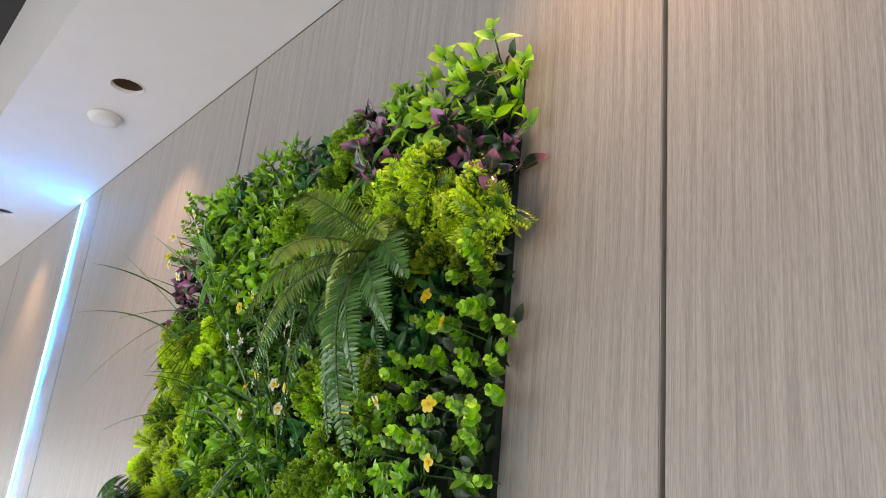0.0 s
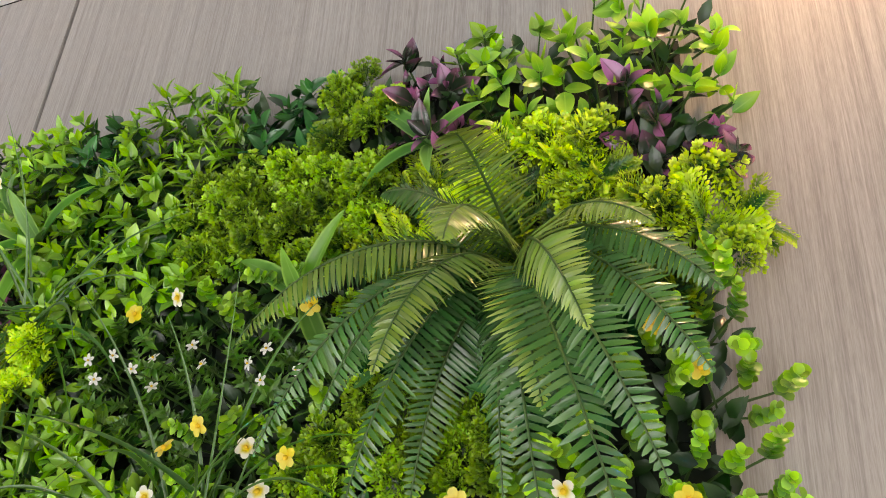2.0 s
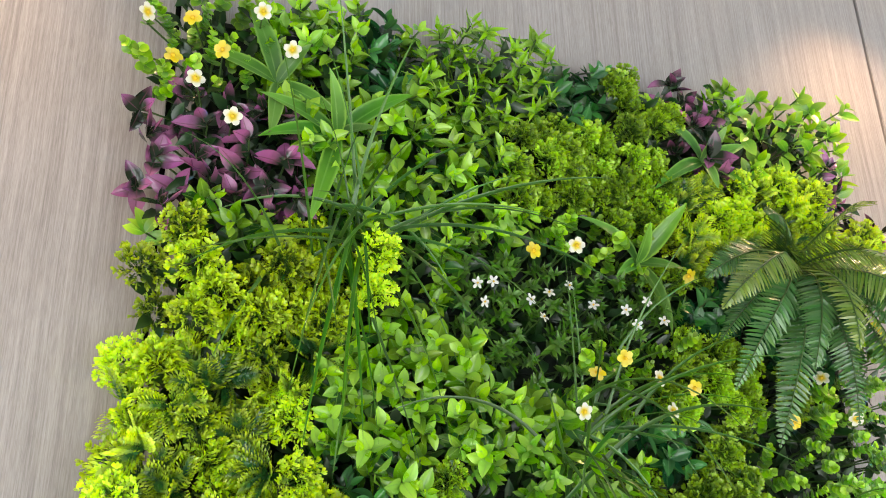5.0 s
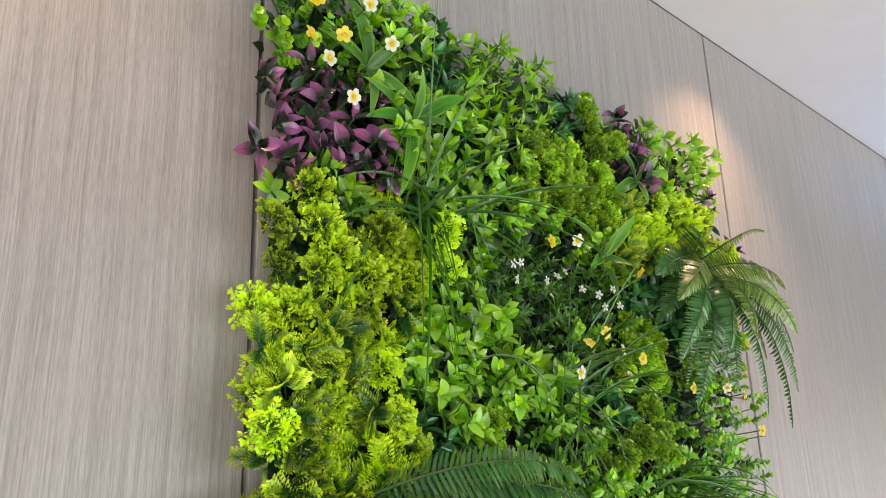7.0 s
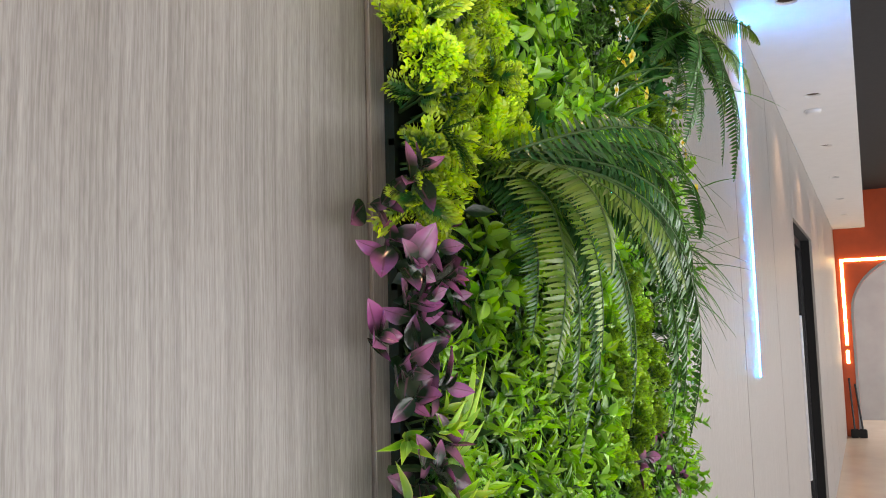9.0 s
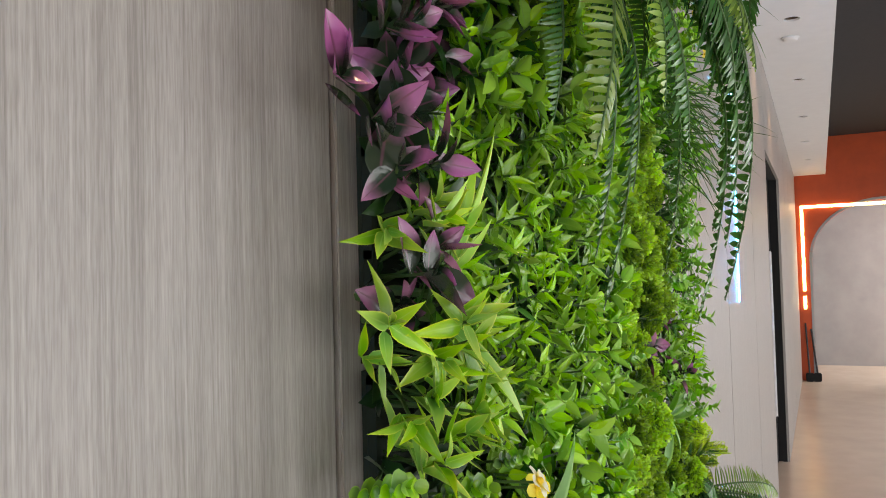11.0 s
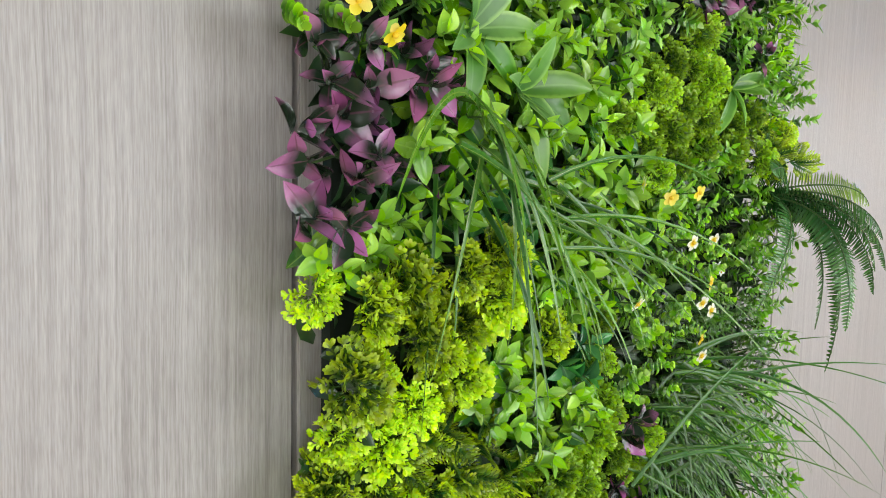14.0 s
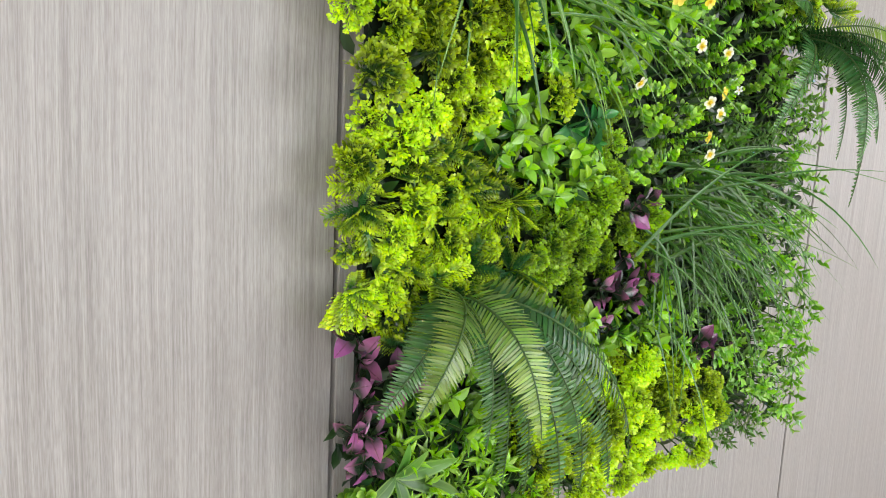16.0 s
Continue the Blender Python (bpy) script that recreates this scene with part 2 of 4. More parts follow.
def put_box(bm, x0, x1, y0, y1, z0, z1, bevel=0.0):
    r = bmesh.ops.create_cube(bm, size=1.0)
    for v in r["verts"]:
        v.co = Vector((x0 + (v.co.x + 0.5) * (x1 - x0), y0 + (v.co.y + 0.5) * (y1 - y0), z0 + (v.co.z + 0.5) * (z1 - z0)))
    if bevel:
        es = list({e for v in r["verts"] for e in v.link_edges})
        bmesh.ops.bevel(bm, geom=es, offset=bevel, segments=2, affect="EDGES")
    return bm


def box(x0, x1, y0, y1, z0, z1, bevel=0.0):
    return put_box(bmesh.new(), x0, x1, y0, y1, z0, z1, bevel)


def put_tube(bm, pts, r0, r1, sides=5):
    rings = []
    for i, p in enumerate(pts):
        d = (pts[min(i + 1, len(pts) - 1)] - pts[max(i - 1, 0)]).normalized()
        a = d.orthogonal().normalized()
        b = d.cross(a)
        r = r0 + (r1 - r0) * i / (len(pts) - 1)
        rings.append([bm.verts.new(p + r * (math.cos(q) * a + math.sin(q) * b)) for q in [2 * math.pi * j / sides for j in range(sides)]])
    for k in range(len(rings) - 1):
        for j in range(sides):
            bm.faces.new((rings[k][j], rings[k][(j + 1) % sides], rings[k + 1][(j + 1) % sides], rings[k + 1][j]))


# ---- the setting ----
def structure(name, bm, mat, label):
    return tagged(new(name, mesh_of(name, bm, mat)), label, name.split("_")[0], kind="structure")


DOOR = (4.90, 6.69, 1.95)
SEAMS = [-4.73, -3.54, -2.345, -1.157, 0.033, 1.217, 2.405, 3.60, 4.84]
wall = structure("wall_north", box(ROOM_X0 - 0.1, DOOR[0], 0.019, 0.30, FLOOR, CEIL), BLACK, "dark carcass behind the laminate wall panels")
structure("wall_north_far", box(DOOR[1], ROOM_X1 + 0.1, 0.019, 0.30, FLOOR, CEIL), BLACK, "dark carcass behind the far laminate panels")
structure("wall_north_lintel", box(DOOR[0], DOOR[1], 0.019, 0.30, DOOR[2], CEIL), BLACK, "dark carcass above the black door")


def wall_panel(x0, x1, z0, z1, gap=0.0032):
    p = part("wall_panel", box(x0 + gap, x1 - gap, 0.0, 0.0188, z0, z1, 0.0012), LAMINATE, wall)
    return p


edges = [ROOM_X0 - 0.1] + SEAMS
for a, b in zip(edges, edges[1:]):
    wall_panel(a, b, FLOOR, SOFFIT - 0.002)
wall_panel(4.84, DOOR[0], FLOOR, SOFFIT - 0.002, 0.0004)
wall_panel(DOOR[0], DOOR[1], DOOR[2] + 0.004, SOFFIT - 0.002, 0.001)
for a, b in ((DOOR[1], 7.8), (7.8, 9.0), (9.0, ROOM_X1 - 0.002)):
    wall_panel(a, b, FLOOR, SOFFIT - 0.002)

structure("floor", box(ROOM_X0 - 0.1, 15.8, ROOM_Y - 0.1, 0.30, FLOOR - 0.1, FLOOR), FLOORMAT, "pale beige polished floor")
structure("ceiling", box(ROOM_X0 - 0.1, 15.8, ROOM_Y - 0.1, SOFFIT_Y, CEIL, CEIL + 0.1), DARKCEIL, "dark painted ceiling above the soffit")


def soffit():
    """A white dropped strip along the wall, with round holes for the downlights."""
    bm = bmesh.new()
    x0, x1, y0, y1, z = ROOM_X0 - 0.1, ROOM_X1, SOFFIT_Y, 0.0, SOFFIT
    h, r, n = 0.07, 0.042, 32

    def quad(a, b, c, d):
        bm.faces.new([bm.verts.new(Vector(p)) for p in (a, b, c, d)])

    def flat(xa, xb, ya, yb):
        quad((xa, ya, z), (xa, yb, z), (xb, yb, z), (xb, ya, z))

    xs = x0
    for lx in LAMPS:
        flat(xs, lx - h, y0, y1)
        flat(lx - h, lx + h, y0, LAMP_Y - h)
        flat(lx - h, lx + h, LAMP_Y + h, y1)
        ring, sq = [], []
        for j in range(n):
            q = 2 * math.pi * (j + 0.5) / n
            c, s = math.cos(q), math.sin(q)
            f = h / max(abs(c), abs(s))
            ring.append((lx + r * c, LAMP_Y + r * s, z))
            sq.append((lx + f * c, LAMP_Y + f * s, z))
        for j in range(n):
            k = (j + 1) % n
            quad(ring[j], ring[k], sq[k], sq[j])
            quad(ring[k], ring[j], (*ring[j][:2], z + 0.012), (*ring[k][:2], z + 0.012))
        for cx, cy in ((1, 1), (1, -1), (-1, 1), (-1, -1)):
            near = sorted(sq, key=lambda p: (p[0] - lx - cx * h) ** 2 + (p[1] - LAMP_Y - cy * h) ** 2)[:2]
            bm.faces.new([bm.verts.new(Vector(p)) for p in (near[0], near[1], (lx + cx * h, LAMP_Y + cy * h, z))])
        xs = lx + h
    flat(xs, x1, y0, y1)
    quad((x0, y0, z), (x1, y0, z), (x1, y0, CEIL), (x0, y0, CEIL))
    quad((x0, y0, CEIL), (x1, y0, CEIL), (x1, y1 + 0.1, CEIL), (x0, y1 + 0.1, CEIL))
    bmesh.ops.remove_doubles(bm, verts=bm.verts, dist=0.00005)
    bmesh.ops.recalc_face_normals(bm, faces=bm.faces)
    return bm


structure("ceiling_soffit", soffit(), WHITE, "white dropped soffit along the laminate wall")

back = bmesh.new()
xs = ROOM_X0 - 0.1
for wx0, wx1 in WINDOWS:
    put_box(back, xs, wx0, ROOM_Y - 0.15, ROOM_Y, FLOOR, CEIL)
    put_box(back, wx0, wx1, ROOM_Y - 0.15, ROOM_Y, FLOOR, 0.0)
    put_box(back, wx0, wx1, ROOM_Y - 0.15, ROOM_Y, 1.7, CEIL)
    xs = wx1
put_box(back, xs, 15.8, ROOM_Y - 0.15, ROOM_Y, FLOOR, CEIL)
structure("wall_south", back, ROOMWALL, "unseen plain grey wall with wide window openings, the last added for light")
west = bmesh.new()
put_box(west, ROOM_X0 - 0.25, ROOM_X0 - 0.1, ROOM_Y - 0.1, -2.8, FLOOR, CEIL)
put_box(west, ROOM_X0 - 0.25, ROOM_X0 - 0.1, -1.0, 0.3, FLOOR, CEIL)
put_box(west, ROOM_X0 - 0.25, ROOM_X0 - 0.1, -2.8, -1.0, FLOOR, 0.0)
put_box(west, ROOM_X0 - 0.25, ROOM_X0 - 0.1, -2.8, -1.0, 1.7, CEIL)
structure("wall_west", west, ROOMWALL, "unseen plain grey wall with one wide window opening assumed for side light")


def arch_wall():
    """The orange end wall with a tall round-headed opening."""
    bm = bmesh.new()
    x0, x1 = ROOM_X1, ROOM_X1 + 0.14
    ya, yb, spring, n = -0.19, -2.01, 1.35, 24
    cy, rad = (ya + yb) / 2, (ya - yb) / 2
    put_box(bm, x0, x1, ya, 0.30, FLOOR, CEIL)
    put_box(bm, x0, x1, ROOM_Y - 0.1, yb, FLOOR, CEIL)
    pts = [(cy + rad * math.cos(math.pi * j / n), spring + 0.86 * rad * math.sin(math.pi * j / n)) for j in range(n + 1)]
    for (y1, z1), (y2, z2) in zip(pts, pts[1:]):
        f = [bm.verts.new((x0, y1, z1)), bm.verts.new((x0, y2, z2)), bm.verts.new((x0, y2, CEIL)), bm.verts.new((x0, y1, CEIL))]
        g = [bm.verts.new((x1, y1, z1)), bm.verts.new((x1, y2, z2)), bm.verts.new((x1, y2, CEIL)), bm.verts.new((x1, y1, CEIL))]
        bm.faces.new(f)
        bm.faces.new(g[::-1])
        bm.faces.new((f[0], g[0], g[1], f[1]))
    return bm, pts, x0


bm, arch_pts, ax0 = arch_wall()
structure("wall_east", bm, ORANGE, "burnt orange end wall with an arched opening")
trim = bmesh.new()
edge_pts = [(-0.19, FLOOR)] + arch_pts + [(-2.01, FLOOR)]
for (y1, z1), (y2, z2) in zip(edge_pts, edge_pts[1:]):
    d = Vector((0, y2 - y1, z2 - z1)).normalized()
    o = Vector((0, d.z, -d.y)) * 0.035
    q = [Vector((ax0 - 0.012, y1, z1)), Vector((ax0 - 0.012, y2, z2))]
    a, b = q
    vs = [trim.verts.new(p) for p in (a, b, b + o, a + o)]
    vs2 = [trim.verts.new(p + Vector((0.03, 0, 0))) for p in (a, b, b + o, a + o)]
    trim.faces.new(vs)
    trim.faces.new(vs2[::-1])
    for i in range(4):
        trim.faces.new((vs[i], vs2[i], vs2[(i + 1) % 4], vs[(i + 1) % 4]))
structure("trim_arch", trim, GREYWALL, "grey trim round the arched opening")
annex = bmesh.new()
put_box(annex, 13.9, 15.8, ROOM_Y, 0.16, FLOOR, CEIL)
put_box(annex, ROOM_X1 + 0.14, 15.5, 0.02, 0.16, FLOOR, CEIL)
structure("wall_annex", annex, GREYWALL, "grey plaster wall beyond the arch")
# unseen fill lamp added to brighten the arch room and the floor there
area_lamp("annex_fill", look((13.6, -3.1, 1.4), (14.0, 0, 1.0)), 2.6, 1.8, 200, (1.0, 0.95, 0.88))


# ---- lamps, strips, door ----
def led_strip(x, z0, z1):
    e = tagged(new("led_strip"), "slim glowing blue-white light strip set upright in the laminate wall", "light strip", "wall light strips")
    e.location = (x, 0, z0)
    part("housing", box(-0.006, 0.006, -0.0025, 0.004, 0, z1 - z0), STEEL, e)
    part("diffuser", box(-0.0038, 0.0038, -0.005, -0.0026, 0.001, z1 - z0 - 0.001), LEDBLUE, e, "glowing blue-white diffuser")


led_strip(-1.392, 1.098, SOFFIT - 0.001)
led_strip(2.747, 1.098, SOFFIT - 0.001)


def downlight(x):
    e = tagged(new("downlight"), "round recessed warm downlight in the white soffit", "downlight", "soffit downlights")
    e.location = (x, LAMP_Y, SOFFIT)
    n = 32
    bm = bmesh.new()
    prof = [(0.041, 0.010), (0.041, -0.0015), (0.0435, -0.0025), (0.046, -0.0015), (0.046, -0.0002)]
    rings = [[bm.verts.new((r * math.cos(2 * math.pi * j / n), r * math.sin(2 * math.pi * j / n), z)) for j in range(n)] for r, z in prof]
    for a, b in zip(rings, rings[1:]):
        for j in range(n):
            bm.faces.new((a[j], a[(j + 1) % n], b[(j + 1) % n], b[j]))
    part("trim_ring", bm, WHITE, e, smooth=True)
    bm = bmesh.new()
    prof = [(0.0405, 0.009), (0.038, 0.03), (0.028, 0.06), (0.021, 0.07)]
    rings = [[bm.verts.new((r * math.cos(2 * math.pi * j / n), r * math.sin(2 * math.pi * j / n), z)) for j in range(n)] for r, z in prof]
    for a, b in zip(rings, rings[1:]):
        for j in range(n):
            bm.faces.new((a[j], b[j], b[(j + 1) % n], a[(j + 1) % n]))
    part("reflector", bm, CAN, e, "brown reflector cup", smooth=True)
    bm = bmesh.new()
    bmesh.ops.create_circle(bm, cap_ends=True, segments=24, radius=0.0205, matrix=Matrix.Translation((0, 0, 0.069)))
    part("lens", bm, LAMPGLOW, e, "warm glowing lens")


for lx in LAMPS:
    downlight(lx)


def smoke_detector(x, y):
    e = tagged(new("smoke_detector"), "round white plastic detector on the soffit", "detector", "soffit detectors")
    e.location = (x, y, SOFFIT)
    for name, prof in (("base", [(0.0, 0.0), (0.048, 0.0), (0.048, -0.006), (0.044, -0.009), (0.0, -0.009)]),
                       ("cover", [(0.042, -0.009), (0.040, -0.016), (0.030, -0.020), (0.0, -0.021)])):
        bm = bmesh.new()
        n = 32
        rings = [[bm.verts.new((r * math.cos(2 * math.pi * j / n), r * math.sin(2 * math.pi * j / n), z)) for j in range(n)] for r, z in prof]
        for a, b in zip(rings, rings[1:]):
            for j in range(n):
                bm.faces.new((a[j], b[j], b[(j + 1) % n], a[(j + 1) % n]))
        bmesh.ops.remove_doubles(bm, verts=bm.verts, dist=1e-6)
        part(name, bm, WHITE, e, smooth=True)


smoke_detector(-0.575, -0.178)
smoke_detector(4.5, -0.178)

door = tagged(new("door_1"), "tall black double door with a long pale pull handle", "door", kind="structure")
door.location = (DOOR[0], 0.08, FLOOR)
dw, dh = DOOR[1] - DOOR[0], DOOR[2] - FLOOR
fr = bmesh.new()
put_box(fr, 0.001, 0.06, 0.004, 0.10, 0, dh, 0.003)
put_box(fr, dw - 0.06, dw - 0.001, 0.004, 0.10, 0, dh, 0.003)
put_box(fr, 0.06, dw - 0.06, 0.004, 0.10, dh - 0.07, dh, 0.003)
part("door_frame", fr, BLACKMETAL, door)
for a, b in ((0.063, dw / 2 - 0.003), (dw / 2 + 0.003, dw - 0.063)):
    part("door_leaf", box(a, b, 0.02, 0.06, 0.005, dh - 0.074, 0.004), BLACKGLASS, door)
hb = bmesh.new()
put_box(hb, 0.030, 0.055, -0.090, -0.068, 0.66, 1.68, 0.004)
put_box(hb, 0.036, 0.049, -0.069, 0.0045, 0.76, 0.78)
put_box(hb, 0.036, 0.049, -0.069, 0.0045, 1.56, 1.58)
part("door_handle", hb, STEEL, door, "long pale pull bar")

warm = tagged(new("arch_lamp"), "warm glowing light strip framing the arch on the orange wall", "light strip")
warm.location = (ROOM_X1, -0.06, FLOOR)
part("upright_strip", box(-0.022, -0.001, -0.04, 0.0, 1.25, 2.45, 0.003), LEDWARM, warm)
part("top_strip", box(-0.022, -0.001, -2.0, -0.042, 2.41, 2.45, 0.003), LEDWARM, warm)
part("lower_strip", box(-0.022, -0.001, -0.04, 0.0, 1.0, 1.18, 0.003), LEDWARM, warm)


def broom(y, z, lean, col):
    e = tagged(new("leaning_pole"), "dark pole leaning on the orange wall by the arch", "pole", "leaning poles")
    e.location = (ROOM_X1 - 0.10, y, FLOOR)
    bm = bmesh.new()
    put_tube(bm, [Vector((0, 0, 0.10)), Vector((0.088, lean, z))], 0.013, 0.012, 8)
    part("shaft", bm, col, e, smooth=True)
    part("foot", box(-0.03, 0.03, -0.05, 0.05, 0, 0.12, 0.01), BLACK, e)


broom(-0.10, 0.80, 0.03, BLACKMETAL)
broom(-0.20, 0.72, 0.06, BLACKMETAL)
counter = tagged(new("counter"), "low white counter in the room beyond the arch", "counter")
counter.location = (14.0, -0.9, FLOOR)
part("body", box(0, 0.5, -1.6, 0.6, 0, 0.5, 0.01), GREYWALL, counter)
part("top", box(-0.03, 0.53, -1.63, 0.63, 0.5, 0.92, 0.01), WHITE, counter, "white upper band")


# ---- artificial plants ----
# Each plant has its own frame: x along the wall, y up, z out of the wall.
WALLFRAME = Matrix(((1, 0, 0, 0), (0, 0, -1, 0), (0, 1, 0, 0), (0, 0, 0, 1)))
rnd = random.Random(11)


def plant(name, x, z, label, category, group=""):
    e = tagged(new(name), label, category, group)
    e.matrix_world = Matrix.Translation((x, 0, z)) @ WALLFRAME
    return e


def axis_frame(d, spin=0.0):
    """A turn whose x axis points along d, its z axis as far outward as it can, then rolled by spin."""
    d = d.normalized()
    up = Vector((0, 0, 1)) if abs(d.z) < 0.97 else Vector((0, 1, 0))
    yv = up.cross(d).normalized()
    zv = d.cross(yv)
    m = Matrix((d, yv, zv)).transposed()
    return (m @ Matrix.Rotation(spin, 3, "X")).to_4x4()


def put_leaf(bm, uvl, m, L, W, n, prof, bend, fold, cols=3, v0=0.0, v1=1.0, ripple=0.0):
    """A curved leaf along the x axis of m."""
    rows = []
    for i in range(n + 1):
        v = i / n
        a = bend * v
        if abs(bend) > 1e-3:
            cx, cz = L * math.sin(a) / bend, -L * (1 - math.cos(a)) / bend
        else:
            cx, cz = L * v, 0.0
        w = W / 2 * prof(v)
        row = []
        for j in range(cols):
            s = -1 + 2 * j / (cols - 1)
            y = s * w
            lift = fold * abs(s) ** 1.4 * w + ripple * w * math.sin(9 * v + 2.0 * s)
            row.append((bm.verts.new(m @ Vector((cx + lift * math.sin(a), y, cz + lift * math.cos(a)))), j / (cols - 1), v0 + (v1 - v0) * v))
        rows.append(row)
    for r0, r1 in zip(rows, rows[1:]):
        for j in range(cols - 1):
            q = (r0[j], r1[j], r1[j + 1], r0[j + 1])
            f = bm.faces.new([k[0] for k in q])
            f.smooth = True
            for lo, k in zip(f.loops, q):
                lo[uvl].uv = (k[1], k[2])


def ovate(v):
    return max(0.03, math.sin(math.pi * v ** 0.85) ** 0.85 * (1.0 - 0.12 * v)) if v < 1 else 0.01


def pointed(v):
    return max(0.05, math.sin(math.pi * v ** 0.62) * (1.05 - 0.35 * v)) if v < 1 else 0.01


def lance(v):
    return max(0.18 * (1 - v), math.sin(math.pi * v ** 0.7) ** 0.8) if v < 1 else 0.01


def roundish(v):
    return max(0.10 if v < 0.1 else 0.02, math.sqrt(max(0.0, 1 - (2 * v - 1.0) ** 2)))


def bladeprof(v):
    return (1.0 - v) ** 0.6 * 0.95 + 0.05 * (1 - v)


def start():
    bm = bmesh.new()
    return bm, bm.loops.layers.uv.new("UVMap")


def leaf_set(name, mat, L, W, prof, count=6, n=7, bend=(0.2, 0.9), fold=(0.1, 0.45), cols=3, ripple=0.0, vary=0.18):
    out = []
    for _ in range(count):
        bm, uvl = start()
        s = rnd.uniform(1 - vary, 1 + vary)
        put_leaf(bm, uvl, Matrix(), L * s, W * s * rnd.uniform(0.9, 1.1), n, prof, rnd.uniform(*bend), rnd.uniform(*fold), cols, ripple=ripple)
        out.append(mesh_of(name, bm, mat))
    return out


LEAVES = {
    "OL": leaf_set("leaf", M_OVL, 0.029, 0.0155, ovate, bend=(-0.4, 0.6), fold=(0.15, 0.5)),
    "LV": leaf_set("leaf", M_LV, 0.031, 0.0098, pointed, bend=(-0.6, 0.5), fold=(0.3, 0.8)),
    "PU": leaf_set("leaf", M_PU, 0.0315, 0.0185, ovate, bend=(-0.5, 0.3), fold=(0.3, 0.7)),
}


def direction(phi, elev):
    return Vector((math.cos(phi) * math.cos(elev), math.sin(phi) * math.cos(elev), math.sin(elev)))


def whorls(mat, L, W, prof, rings, fold=(0.25, 0.7), bend=(-0.5, 0.6)):
    """A shoot of opposite leaves: dark ones below, small bright ones at the tip."""
    bm, uvl = start()
    turn = rnd.uniform(0, 6.28)
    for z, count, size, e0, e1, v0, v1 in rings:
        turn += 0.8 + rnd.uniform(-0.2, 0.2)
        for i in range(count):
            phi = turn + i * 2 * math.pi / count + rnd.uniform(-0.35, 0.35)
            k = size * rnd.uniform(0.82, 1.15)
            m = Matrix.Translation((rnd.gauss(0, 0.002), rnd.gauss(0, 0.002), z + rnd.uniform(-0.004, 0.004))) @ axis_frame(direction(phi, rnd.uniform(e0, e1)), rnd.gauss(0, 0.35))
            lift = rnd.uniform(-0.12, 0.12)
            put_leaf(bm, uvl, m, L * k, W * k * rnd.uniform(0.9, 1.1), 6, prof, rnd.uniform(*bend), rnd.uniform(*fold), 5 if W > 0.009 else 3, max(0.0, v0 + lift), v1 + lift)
    return mesh_of("sprig", bm, mat)


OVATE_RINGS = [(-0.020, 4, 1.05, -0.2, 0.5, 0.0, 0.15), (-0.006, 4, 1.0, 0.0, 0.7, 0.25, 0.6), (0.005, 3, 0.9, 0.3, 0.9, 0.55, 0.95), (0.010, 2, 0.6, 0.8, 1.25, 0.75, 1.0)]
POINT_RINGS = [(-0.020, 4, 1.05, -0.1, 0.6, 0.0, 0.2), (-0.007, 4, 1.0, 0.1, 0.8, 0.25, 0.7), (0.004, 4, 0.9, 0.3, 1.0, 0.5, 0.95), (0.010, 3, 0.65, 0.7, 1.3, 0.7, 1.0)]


def strip(bm, uvl, p, d, side, L, W, v0, v1, end=0.55):
    """A small blunt lobe: a tapered foot and a rounded end, slightly folded."""
    n = d.cross(side)
    rows = ((0.0, 0.35, 0.0), (0.6, 1.0, 0.12), (1.0, end, 0.0))
    ring = [(bm.verts.new(p + d * (L * f) - side * (W / 2 * w) + n * (L * h)), bm.verts.new(p + d * (L * f) + side * (W / 2 * w) + n * (L * h)), v0 + (v1 - v0) * f) for f, w, h in rows]
    for r0, r1 in zip(ring, ring[1:]):
        f = bm.faces.new((r0[0], r1[0], r1[1], r0[1]))
        for lo, (u, v) in zip(f.loops, ((0.2, r0[2]), (0.2, r1[2]), (0.8, r1[2]), (0.8, r0[2]))):
            lo[uvl].uv = (u, v)


def tuft_sedum(mat, size):
    """A domed head of many branchlets, each ending in a little fan of blunt lobes."""
    bm, uvl = start()
    for b in range(64):
        d = direction(2.39996 * b, math.asin(0.08 + 0.92 * (b + 0.5) / 64))
        d = (d + Vector((rnd.gauss(0, 0.12), rnd.gauss(0, 0.12), rnd.gauss(0, 0.12)))).normalized()
        L = size * rnd.uniform(0.70, 1.02)
        side = Matrix.Rotation(rnd.uniform(0, 3.14), 3, d) @ d.orthogonal().normalized()
        foot = Vector((0, 0, 0.12 * size))
        # v climbs from the shade-darkened inside to the lime tips
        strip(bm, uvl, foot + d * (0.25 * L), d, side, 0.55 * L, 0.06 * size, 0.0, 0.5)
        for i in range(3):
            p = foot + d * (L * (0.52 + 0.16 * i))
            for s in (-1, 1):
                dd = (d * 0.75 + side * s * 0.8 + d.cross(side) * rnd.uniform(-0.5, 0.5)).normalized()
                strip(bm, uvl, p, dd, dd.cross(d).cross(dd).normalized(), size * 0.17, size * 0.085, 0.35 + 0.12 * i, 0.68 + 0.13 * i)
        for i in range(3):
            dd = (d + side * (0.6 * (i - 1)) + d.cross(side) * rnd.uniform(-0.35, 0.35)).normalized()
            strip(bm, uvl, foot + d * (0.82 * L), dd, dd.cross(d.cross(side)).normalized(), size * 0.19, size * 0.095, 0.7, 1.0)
    return mesh_of("sprig", bm, mat)


